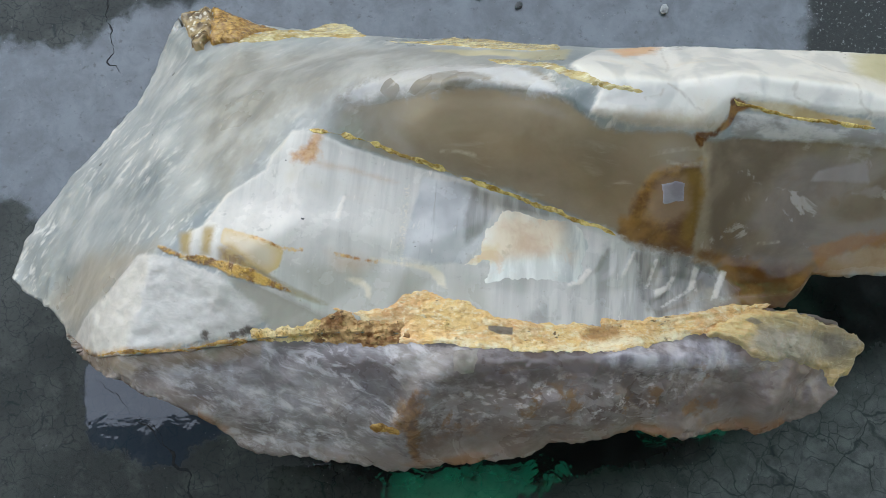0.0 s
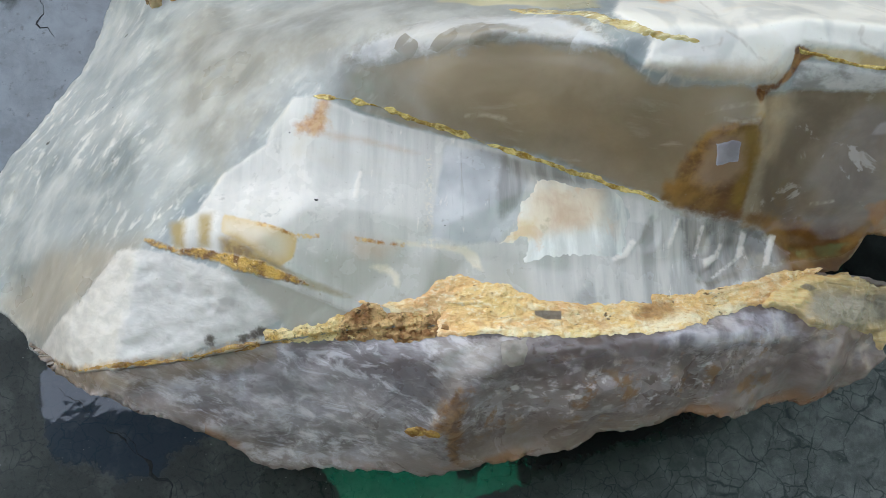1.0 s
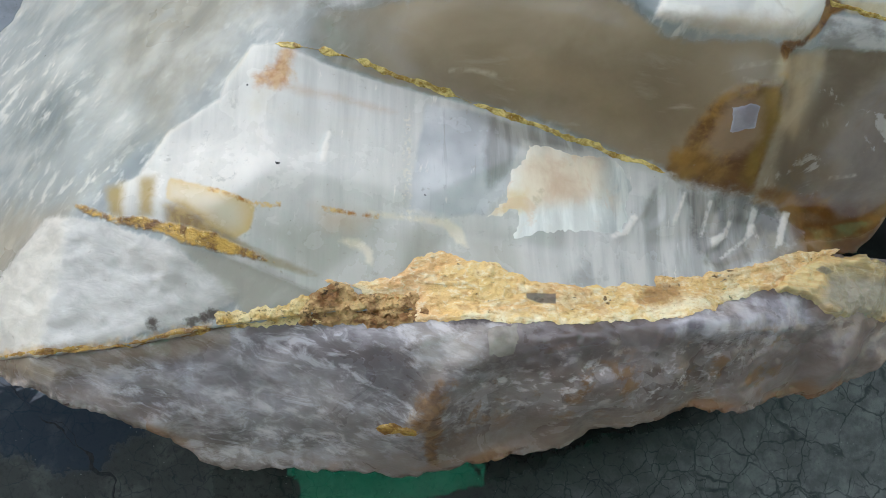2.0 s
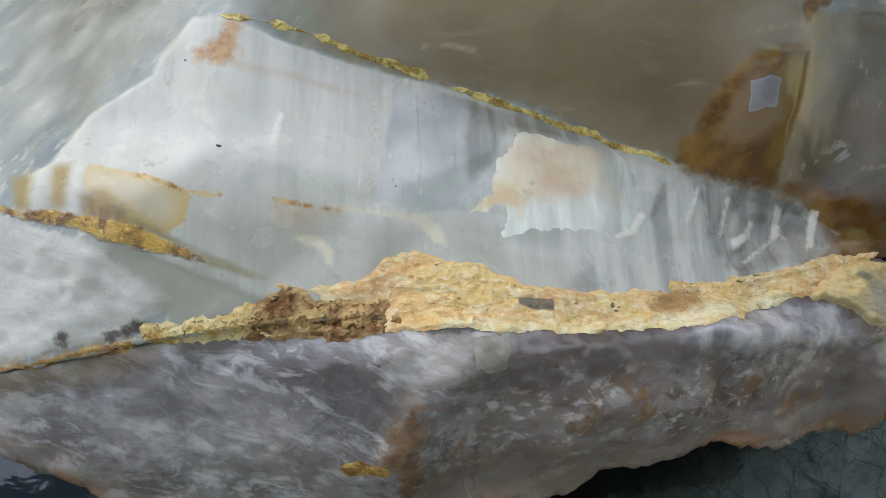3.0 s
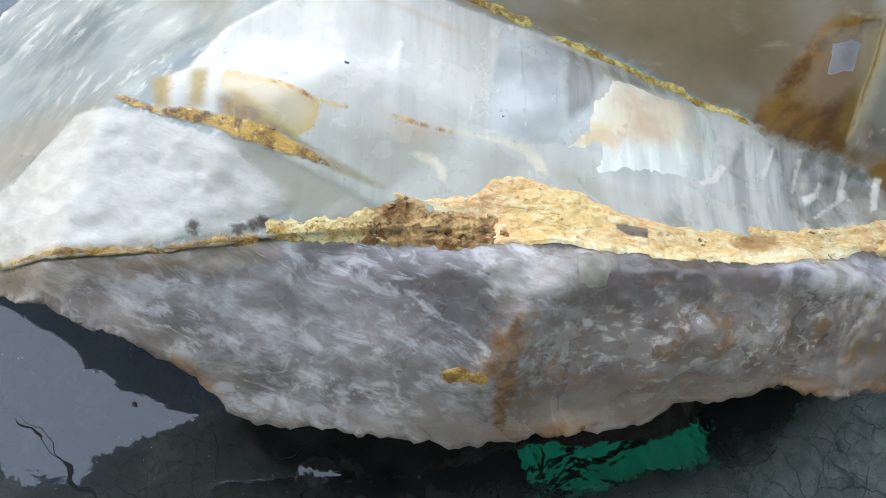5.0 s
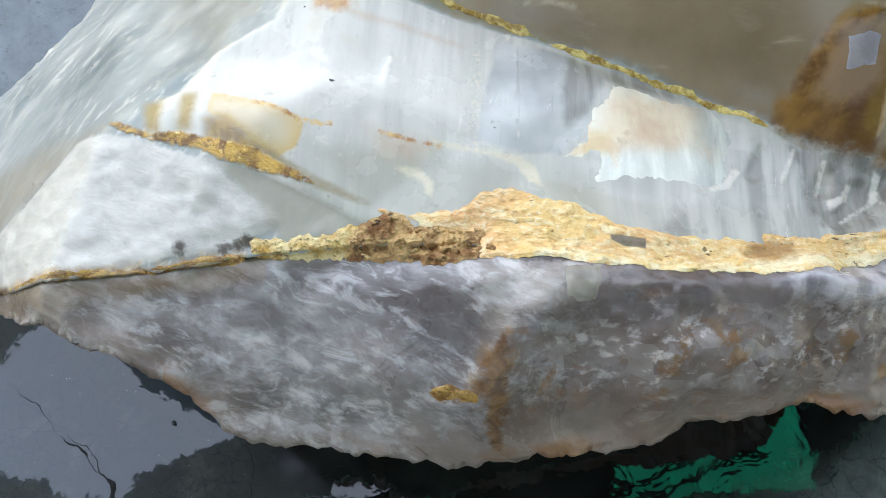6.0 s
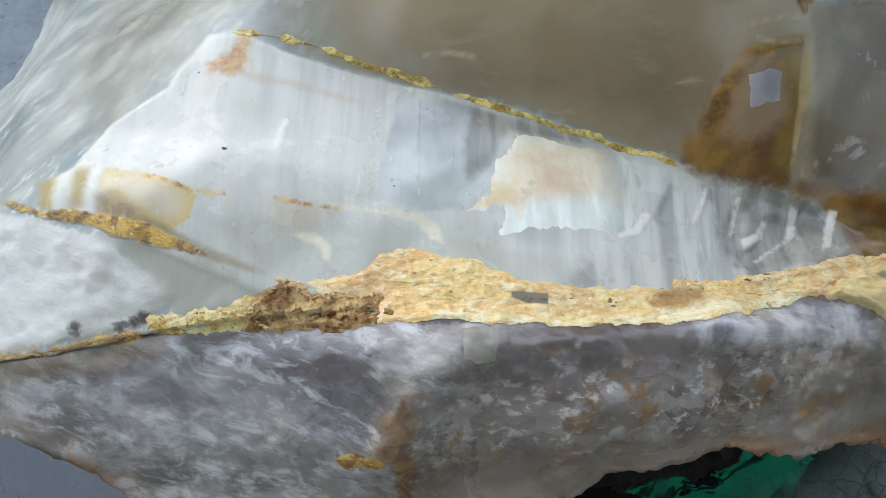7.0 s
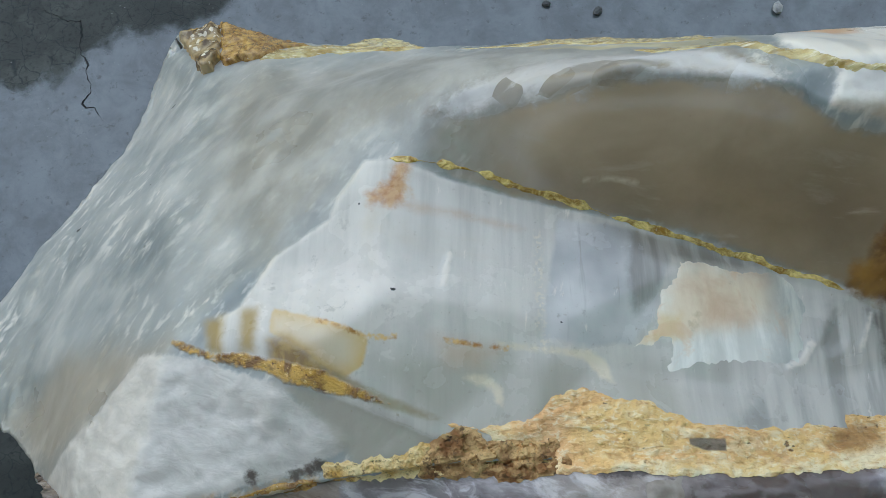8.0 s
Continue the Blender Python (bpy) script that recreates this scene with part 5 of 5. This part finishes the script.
        bump = height * (1 - u * u) * (0.8 + 0.6 * fbm(xy[:, 0], xy[:, 1], 480, 3, seed + 9)) - (0.0008 if abs(u) == 1 else 0)
        verts.append(np.column_stack([xy, form.z(xy) + 0.0003 + bump * np.minimum(1, w / width + 0.2)]))
    n = len(pts)
    for k in range(across - 1):
        for i in range(n - 1):
            faces.append((k * n + i, k * n + i + 1, (k + 1) * n + i + 1, (k + 1) * n + i))
    return mesh_of(name, np.concatenate(verts), [f[::-1] for f in faces], material, parent, label)


# ---------------------------------------------------------------- ground
def axis_steps(low, high, step, far):
    fine = np.arange(low, high + step / 2, step)
    out = [0.05 * 1.6 ** k for k in range(40)]
    out = np.array([o for o in np.cumsum(out) if o < far])
    return np.concatenate([(low - out)[::-1], fine, high + out])


def floor_height(xy):
    """The floor falls gently towards the walker."""
    return 0.075 * (np.clip(xy[:, 1], -1.5, 1.5) - 0.2) + 0.0003 * fbm(xy[:, 0], xy[:, 1], 14, 4, 3)


def build_ground():
    gx, gy = axis_steps(-0.34, 0.74, 0.005, 400), axis_steps(-0.02, 0.82, 0.005, 400)
    x, y = np.meshgrid(gx, gy)
    xy = np.stack([x.ravel(), y.ravel()], 1)
    z = floor_height(xy) - 0.0004
    w, h = len(gx), len(gy)
    faces = [(j * w + i, j * w + i + 1, (j + 1) * w + i + 1, (j + 1) * w + i) for j in range(h - 1) for i in range(w - 1)]
    pool = np.maximum(within(xy, PUDDLE), within(xy, GLOSS))
    marks = {"dusty": np.clip(within(xy, PALE_FLOOR), -0.1, 0.1), "sky_tint": np.clip(within(xy, PUDDLE), -0.1, 0.1), "wet": np.clip(within(xy, WET_SHEEN), -0.1, 0.1), "pool": np.clip(pool, -0.1, 0.1), "splash": np.clip(within(xy, SPLASH), -0.1, 0.1), "damp_shade": np.clip(within(xy, DAMP_SHADE), -0.1, 0.1), "gritty": np.clip(within(xy, GRITTY), -0.1, 0.1)}
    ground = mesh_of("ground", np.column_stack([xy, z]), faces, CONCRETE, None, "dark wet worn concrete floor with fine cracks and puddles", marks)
    tagged(ground, category="floor", kind="structure")
    for k, line in enumerate(CRACKS):
        line = np.asarray(line, float)
        pts = []
        for a, b in zip(line, line[1:]):
            count = max(2, int(np.hypot(*(b - a)) / 0.0015))
            pts += [a + (b - a) * i / count for i in range(count)]
        pts = np.array(pts)
        s = np.arange(len(pts)) * 0.0015
        t = np.gradient(pts, axis=0)
        nrm = np.stack([-t[:, 1], t[:, 0]], 1) / np.maximum(np.hypot(*t.T), 1e-9)[:, None]
        pts = pts + nrm * (0.006 * fbm(s, s * 0, 70, 4, 40 + k))[:, None]
        wide = CRACK_WIDTH[k] * np.clip(0.8 + 1.4 * fbm(s, s * 0, 120, 3, 60 + k), 0.15, 2)[:, None] * ease(np.minimum(s, s[-1] - s), -0.001, 0.02)[:, None]
        rows = []
        for u, dz in ((-1, 0.0002), (0, 0.0005), (1, 0.0002)):
            q = pts + nrm * wide * u
            lie = floor_height(q) - 0.0004
            rows.append(np.column_stack([q, lie + dz]))
        n = len(pts)
        faces = [(r * n + i, r * n + i + 1, (r + 1) * n + i + 1, (r + 1) * n + i) for r in range(2) for i in range(n - 1)]
        mesh_of("crack", np.concatenate(rows), [f[::-1] for f in faces], CRACK, ground)
    return ground


build_ground()


# ---------------------------------------------------------------- added canopy and wall, unseen, to shape the light and the wet floor's reflections
def box(name, x0, x1, y0, y1, z0, z1, material, parent=None, label=""):
    v = [(x, y, z) for z in (z0, z1) for y in (y0, y1) for x in (x0, x1)]
    f = [(0, 2, 3, 1), (4, 5, 7, 6), (0, 1, 5, 4), (2, 6, 7, 3), (0, 4, 6, 2), (1, 3, 7, 5)]
    return mesh_of(name, v, f, material, parent, label, smooth=False, origin=((x0 + x1) / 2, (y0 + y1) / 2, z0))


def sheet(x0, x1, y0, y1, z, parent):
    n = int((x1 - x0) / 0.012)
    verts, faces = [], []
    for i in range(n + 1):
        x = x0 + (x1 - x0) * i / n
        w = z + 0.012 * math.sin(x * 2 * math.pi / 0.13)
        verts += [(x, y0, w), (x, y1, w), (x, y1, w + 0.002), (x, y0, w + 0.002)]
    for i in range(n):
        a, b = 4 * i, 4 * i + 4
        faces += [(a, a + 1, b + 1, b), (a + 2, a + 3, b + 3, b + 2), (a + 1, a + 2, b + 2, b + 1), (a + 3, a, b, b + 3)]
    return mesh_of("green_sheet", verts, faces, SHEET, parent, "unseen green translucent corrugated sheet, added for the floor's green reflection", origin=((x0 + x1) / 2, (y0 + y1) / 2, z))


canopy = new("canopy")
canopy.location = (0, 0, 0)
canopy["at"] = [0.0, 0.0, 0.0]
tagged(canopy, "unseen dark canopy with green sheets, added to shape light and reflections", "canopy", kind="structure")
EAVE, TOP, LIP = 0.08, 2.0, -2.2
for x0, x1, y0, y1 in ((-4.0, -0.06, LIP, EAVE), (-0.06, 0.52, LIP, -0.65), (-0.06, 0.52, -0.12, EAVE), (0.22, 0.52, EAVE, 0.2), (0.52, 0.78, LIP, 0.62),
                       (0.78, 1.36, LIP, -0.08), (0.78, 1.36, 0.36, 0.62), (1.36, 4.0, LIP, 0.62)):
    box("blocker_board", x0, x1, y0, y1, TOP, TOP + 0.03, BLOCKER, canopy)
# green sheets stand in for the green that the wet floor mirrors
sheet(-0.06, 0.52, -0.65, -0.12, TOP + 0.012, canopy)
sheet(0.78, 1.36, -0.08, 0.36, TOP + 0.012, canopy)


def batten(a, b, wide, parent):
    """A slanting added lath under a sheet."""
    a, b = np.array(a), np.array(b)
    side = np.array([a[1] - b[1], b[0] - a[0]]) / np.hypot(*(b - a)) * wide / 2
    plan = [a - side, b - side, b + side, a + side]
    v = [(*p, z) for z in (TOP - 0.045, TOP - 0.015) for p in plan]
    f = [(3, 2, 1, 0), (4, 5, 6, 7)] + [(k, (k + 1) % 4, (k + 1) % 4 + 4, k + 4) for k in range(4)]
    mesh_of("batten", v, f, BLOCKER, parent, smooth=False, origin=(*((a + b) / 2), TOP - 0.045))


batten((0.70, -0.03), (1.10, 0.15), 0.022, canopy)
batten((0.78, -0.06), (1.20, 0.10), 0.026, canopy)
batten((0.36, -0.30), (0.50, -0.08), 0.035, canopy)
for x in (-3.9, 3.9):
    box("post", x - 0.03, x + 0.03, -0.4, -0.34, -0.03, TOP, BLOCKER, canopy)
# wall added out of view, only to close the place behind the walker
tagged(box("added_wall_south", -5.0, 5.0, -5.15, -5.0, -0.1, 2.2, PLASTER, None, "unseen plain grey plastered wall, added behind the walker"), category="wall", kind="structure")


# ---------------------------------------------------------------- the quartz specimen
quartz = new("quartz_crystal")
quartz.location = BASE
quartz["at"] = list(BASE)
tagged(quartz, "large milky and smoky quartz crystal with ochre crust on concrete", "crystal")


def chipped(xy):
    return np.max([within(xy, p) for p in (CHIP1, CHIP2, CHIP3, CHIP4, CHIP5, CHIP6, CHIP7)], 0)


def upper_skin(xy):
    """The upper crystal's height with the relief of each facet."""
    x, y = xy.T
    z = soft_z(UPPER, xy, 0.0035)
    rough, front, smoky, band = within(xy, ROUGH), within(xy, FRONT), within(xy, SMOKY), within(xy, BAND)
    calm = ease(smoky, -0.004, 0.006)
    z = z * (1 - calm) + calm * (soft_z(UPPER, xy, 0.006) + soft_z(UPPER, xy, 0.011) + soft_z(UPPER, xy, 0.016)) / 3
    fold = ease(0.11 - np.hypot(x - 0.135, (y - 0.395) * 1.3), 0.0, 0.07)
    z = z * (1 - fold) + fold * (soft_z(UPPER, xy, 0.012) + soft_z(UPPER, xy, 0.022) + soft_z(UPPER, xy, 0.032)) / 3
    foot = ease(0.045 - np.hypot(x - 0.428, (y - 0.236) * 1.4), 0.0, 0.03)
    z = z * (1 - foot) + foot * (soft_z(UPPER, xy, 0.010) + soft_z(UPPER, xy, 0.018)) / 2
    slope = ease(0.055 - np.hypot(x - 0.402, (y - 0.292) * 1.2), 0.0, 0.03)
    z = z * (1 - slope) + slope * (soft_z(UPPER, xy, 0.012) + soft_z(UPPER, xy, 0.020)) / 2
    flank = ease(-np.maximum(np.maximum(front, smoky), np.maximum(band, rough)), 0.0, 0.012)
    u, v = x * 0.62 + y * 0.78, -x * 0.78 + y * 0.62
    z += flank * (0.0035 * fbm(u, v * 1.5, 22, 3, 11) + 0.0007 * fbm(u, v * 2, 130, 3, 12))
    z += ease(rough, -0.001, 0.003) * (0.0008 + 0.0014 * fbm(x, y * 1.5, 120, 4, 13))
    z += ease(front, -0.0005, 0.0018) * (0.0008 + 0.0005 * np.abs(fbm(x * 2.2, y * 0.35, 70, 3, 14)))
    z += ease(smoky, 0, 0.01) * 0.003 * fbm(x, y, 18, 3, 15)
    z += ease(band, -0.0005, 0.002) * (0.0022 + 0.0004 * np.round(3 * fbm(x, y * 1.4, 22, 2, 16)))
    z += 0.0016 * ease(within(xy, STRIP), -0.0003, 0.002)
    z += ease(within(xy, HAZE), -0.002, 0.004) * 0.002 * fbm(x, y, 90, 3, 17)
    z += ease(within(xy, RUST), -0.0004, 0.0012) * 0.0012
    z += 0.0007 * ease(chipped(xy), -0.0006, 0.0008)
    # broken ledges at the end of the front face
    for ledge, drop in zip(LEDGES, (0.0002, 0.0014, 0.0016, 0.0020, 0.0018)):
        z -= drop * ease(within(xy, ledge), -0.0008, 0.0008)
    return z


def lower_skin(xy):
    x, y = xy.T
    z = soft_z(LOWER, xy, 0.005)
    inner = ease(within(xy, LOWER.rim), 0.0, 0.012)
    z += inner * (0.0065 * fbm(x, y * 1.3, 24, 3, 31) + 0.0009 * fbm(x, y * 1.6, 120, 3, 32))
    return z + inner * ease(x, 0.18, 0.24) * 0.0011 * np.round(3 * fbm(x * 0.8, y * 1.5, 60, 2, 33))


UPPER_GRID = Grid(upper_skin, UPPER.rim.min(0) - 0.01, UPPER.rim.max(0) + 0.01, 0.0012)
LOWER_GRID = Grid(lower_skin, LOWER.rim.min(0) - 0.01, LOWER.rim.max(0) + 0.01, 0.0012)


def higher(xy):
    """The upper crystal where it is, else the lower."""
    return np.where(within(xy, UPPER.rim) > 0, UPPER_GRID.z(xy), LOWER_GRID.z(xy))


def bridged(xy):
    """An even cover over the step between the two crystals."""
    turn = [(0.0, 0.0)] + [(r * math.cos(k), r * math.sin(k)) for r in (0.0025, 0.005) for k in (0.3, 1.35, 2.4, 3.45, 4.5, 5.55)]
    return np.maximum(np.mean([higher(xy + np.array(d)) for d in turn], 0), higher(xy) + 0.0003)


ON_UPPER, ON_LOWER = UPPER_GRID, LOWER_GRID
ON_BOTH = Grid(higher, LOWER.rim.min(0) - 0.01, LOWER.rim.max(0) + (0.01, 0.06), 0.001)
ON_BRIDGE = Grid(bridged, (0.07, 0.185), (0.45, 0.26), 0.001)


def upper_body():
    rim = ragged(UPPER.rim, 0.0022, 0.0011, 5, 130)
    xy, tris, ring = tiled(rim, 0.0019, 7)
    z = upper_skin(xy)
    marks = {k: within(xy, p) for k, p in (("smoky", SMOKY), ("front", FRONT), ("bright", BRIGHT), ("rough", ROUGH), ("tan_left", TAN_LEFT), ("greyed", GREYED),
             ("band", BAND), ("strip", STRIP), ("haze", HAZE), ("haze_core", HAZE_CORE), ("rust", RUST), ("rust_pale", RUST_PALE), ("drip", DRIP),
             ("rust_foot", RUST_FOOT), ("rust_edge", RUST_EDGE), ("olive", OLIVE), ("star", STAR), ("starline", STARLINE), ("cream", CREAM), ("amber", AMBER),
             ("blue_pane", BLUE_PANE), ("glass_right", GLASS_RIGHT), ("glass_tip", GLASS_TIP), ("glass_mid", GLASS_MID), ("rust_low", RUST_LOW), ("rust_gold", RUST_GOLD),
             ("clear", CLEAR), ("deep", DEEP), ("clouded", CLOUDED), ("sulphur", SULPHUR), ("band_tan", BAND_TAN), ("band_orange", BAND_ORANGE),
             ("band_olive", BAND_OLIVE), ("notch_cream", NOTCH_CREAM), ("cream_core", CREAM_CORE), ("dull_pane", DULL_PANE), ("tail", TAIL), ("pink_film", PINK_FILM),
              ("tan_right", TAN_RIGHT))}
    marks["chips"] = chipped(xy)
    marks["deep"] = np.maximum(marks["deep"], within(xy, DEEP_RIGHT))
    marks["seam_stain"] = 0.0009 - np.min([along(xy, line) for line in UPPER_SEAM], 0)
    marks["fissure"] = 0.0008 - np.min([along(xy, line) for line in FISSURES], 0)
    marks["pale_line"] = 0.0006 - np.min([along(xy, line) for line in SMOKY_LINES], 0)
    marks["iron_line"] = np.maximum(within(xy, VEIN_A), within(xy, VEIN_B))
    marks["seam_rust"] = 0.0020 - along(xy, SEAM_EDGE)
    marks["fade"] = (xy[:, 0] - 0.166) + 0.5 * (0.355 - xy[:, 1])
    marks["smudge"] = 0.0028 - np.min([np.hypot(*(xy - p).T) for p in np.array(SMUDGES)], 0)
    marks["facet_dull"] = np.maximum(within(xy, FACET1), within(xy, FACET2))
    marks["facet_pale"] = within(xy, PLATE1)
    marks["dotted"] = 0.002 - along(xy, DOTTED)
    marks["smoky_right"] = xy[:, 0] - 0.384 + 0.25 * (xy[:, 1] - 0.29)
    marks["bars"] = np.maximum(within(xy, BAR), within(xy, BAR2))
    marks["chalk"] = np.maximum(within(xy, CHALK_LINE), within(xy, SHELL))
    rows = [toward(0.33, 0.08, 0.50, 0.10, 0.06, 0.005, 21), toward(0.33, 0.08, 0.50, 0.22, 0.22, 0.010, 22),
            toward(0.33, 0.08, 0.50, 0.30, 0.50, 0.010, 23), toward(0.33, 0.08, 0.50, 0.10, 1.0, 0.0, 24)]
    verts, faces = skirt(np.column_stack([xy, z]), tris, ring, rows)
    marks = {k: np.concatenate([np.clip(m, -0.05, 0.05), np.tile(np.clip(m, -0.05, 0.05)[ring], len(rows))]) for k, m in marks.items()}
    return mesh_of("upper_crystal", verts, faces, UPPER_QUARTZ, quartz, "milky white and clear smoky brown quartz with feathery cleavage", marks)


def lower_body():
    rim = ragged(LOWER.rim, 0.0020, 0.0016, 6, 110)
    xy, tris, ring = tiled(rim, 0.0017, 8)
    x, y = xy.T
    z = lower_skin(xy)
    seam = along(xy, SEAM)
    front = along(xy, FRONT_RIM)
    marks = {k: within(xy, p) for k, p in (("low_light", LOW_LIGHT), ("low_blue", LOW_BLUE), ("low_rust", LOW_RUST), ("low_dark", LOW_DARK), ("low_tip", LOW_TIP), ("low_smooth", LOW_SMOOTH), ("low_sparkle", LOW_SPARKLE), ("low_cloud", LOW_CLOUD), ("low_patch", LOW_PATCH), ("low_foot", LOW_FOOT))}
    marks["lip"] = 0.011 - front
    marks["lip_edge"] = np.where((x > 0.11) | (np.abs(x - 0.052) < 0.010), 0.005, -0.03) - front
    marks["under_seam"] = np.where(x < 0.09, 0.009, 0.0) - seam
    marks["right_half"] = x - 0.20
    marks["crevice_shade"] = within(xy, CREVICE_SHADE)
    rows = [toward(0.25, 0.12, 0.40, 0.10, 0.06, 0.003, 41), toward(0.25, 0.12, 0.40, 0.30, 0.16, 0.006, 42),
            toward(0.25, 0.12, 0.40, 0.40, 0.35, 0.010, 43), toward(0.25, 0.12, 0.40, 0.30, 0.55, 0.010, 44), toward(0.25, 0.12, 0.40, 0.10, 1.0, 0.0, 45)]
    verts, faces = skirt(np.column_stack([xy, z]), tris, ring, rows)
    marks = {k: np.concatenate([np.clip(m, -0.05, 0.05), np.tile(np.clip(m, -0.05, 0.05)[ring], len(rows))]) for k, m in marks.items()}
    return mesh_of("lower_crystal", verts, faces, LOWER_QUARTZ, quartz, "mauve-grey smoky quartz with a broken front edge", marks)


upper, lower = upper_body(), lower_body()

# crusts, flakes and veins


slab("crumbly_crust", GRAIN, ON_BRIDGE, CRUST_BROWN, quartz, 0.0004, 0.006, 0.0007, 0.0018, 0.0026, 260, 51, "crumbly brown and yellow iron crust", blocky=0.0020, flat=True)
slab("crumbly_crust", CRUMBS_EDGE, ON_BRIDGE, CRUMBS, quartz, 0.0004, 0.006, 0.0006, 0.0018, 0.0014, 420, 50, "loose yellow iron crumbs", blocky=0.0013, flat=True)
slab("crust", CRUST, ON_BRIDGE, CRUST_TAN, quartz, 0.0008, 0.010, 0.0009, 0.0013, 0.0018, 200, 52, "pitted tan chalky crust", {"brown_spot": BROWN_SPOT, "slot": SLOT, "pale_edge": CRUST_FOOT}, blocky=0.0005)
slab("crust_tongue", CRUST_RIGHT, ON_BRIDGE, CRUST_TAN, quartz, 0.0009, 0.010, 0.0010, 0.0011, 0.0016, 200, 53, "thin tan crust", {"brown_spot": BROWN_SPOT, "slot": SLOT, "pale_edge": CRUST_FOOT}, blocky=0.0004)
slab("shard", FIBRE, ON_BOTH, FIBRE_QUARTZ, quartz, 0.0034, 0.012, 0.0012, 0.0016, 0.0030, 120, 54, "fibrous yellowish quartz shard", {"shard_grey": SHARD_GREY, "shard_tan": SHARD_TAN, "shard_chip": SHARD_CHIP}, blocky=0.0012)
slab("flake", FLAKE, ON_UPPER, FLAKE_SKIN, quartz, 0.0002, 0.002, 0.0009, 0.0016, 0.0002, 120, 55, "peeling cream and pinkish flake", {"flake_pink": FLAKE_PINK, "flake_right": FLAKE_RIGHT, "flake_orange": FLAKE_ORANGE, "flake_white": FLAKE_WHITE})
slab("facet", PANE, ON_UPPER, SILVERY, quartz, 0.0003, 0.004, 0.0010, 0.0006, 0.0002, 120, 56, "small lilac-grey facet")
slab("plate", LOW_PLATE, ON_LOWER, HORN, quartz, 0.0010, 0.004, 0.0014, 0.0008, 0.0010, 120, 60, "small pale quartz plate")
slab("iron_block", GOLD_BLOCK, ON_UPPER, GLITTER, quartz, 0.0060, 0.02, 0.0014, 0.0014, 0.0060, 110, 61, "amber iron-stained knob with glittering grains")
slab("iron_rind", GOLD_FACE, ON_UPPER, AMBER_GOLD, quartz, 0.0050, 0.02, 0.0016, 0.0012, 0.0050, 130, 62, "amber-brown iron rind")
slab("gold_nugget", LOW_GOLD, ON_LOWER, AMBER_GOLD, quartz, 0.0008, 0.004, 0.0010, 0.0008, 0.0030, 300, 63, "lumpy yellow-brown nugget")
for k, p in enumerate((BLADE1, BLADE2, BLADE3, BLADE4)):
    slab("rind", p, ON_UPPER, YELLOW, quartz, 0.0008, 0.006, 0.0009, 0.0014, 0.0014, 150, 66 + k, "pale yellow rind along the crest", blocky=0.0008)
seam_bead("vein", GROOVE[:7], ON_UPPER, GOLD, quartz, 0.0017, 0.0004, 71, "glittering gold vein in the groove", -0.30)
seam_bead("vein", NOTCH_LINE, ON_UPPER, GOLD, quartz, 0.0012, 0.0010, 74, "thin gold vein", -0.3)
edge = np.array(SEAM_EDGE)
slab("vein", list(map(tuple, edge + (0, 0.0008))) + list(map(tuple, edge[::-1] - (0, 0.0012))), ON_BOTH, AMBER_GOLD, quartz, 0.0003, 0.006, 0.0009, 0.0009, 0.0008, 300, 73,
     "brown iron seam between the crystals")
for k, (p, r) in enumerate(SPECKS):
    ring = [(p[0] + r * (0.8 + 0.25 * math.sin(3 * a + k)) * math.cos(a), p[1] + 0.7 * r * (0.8 + 0.25 * math.cos(2 * a + k)) * math.sin(a)) for a in [i * 0.7 for i in range(9)]]
    slab("speck", ring, ON_UPPER, SOOT, quartz, 0.0002, 0.002, 0.0005, 0.0004, 0.0003, 400, 80 + k, "black speck")


# ---------------------------------------------------------------- loose bits on the floor
def pebble(at, size, pale, seed):
    bm = bmesh.new()
    bmesh.ops.create_icosphere(bm, subdivisions=2, radius=size)
    rng = random.Random(seed)
    for v in bm.verts:
        v.co *= rng.uniform(0.8, 1.15)
        v.co.x, v.co.z = v.co.x * 1.3, v.co.z * 0.55
    data = bpy.data.meshes.new("pebble")
    bm.to_mesh(data)
    bm.free()
    data.materials.append(STONE if pale else DARK_STONE)
    ob = new("pebble", data)
    ob.location = (at[0], at[1], float(floor_height(np.array([at]))[0]) + size * 0.4)
    ob.rotation_euler = (0, 0, seed * 1.3)
    tagged(ob, "small pale grey pebble on the wet concrete" if pale else "small dark stone chip on the wet concrete", "pebble", "pebbles on the floor")


for k, (at, size, pale) in enumerate(PEBBLES):
    pebble(at, size, pale, k + 1)
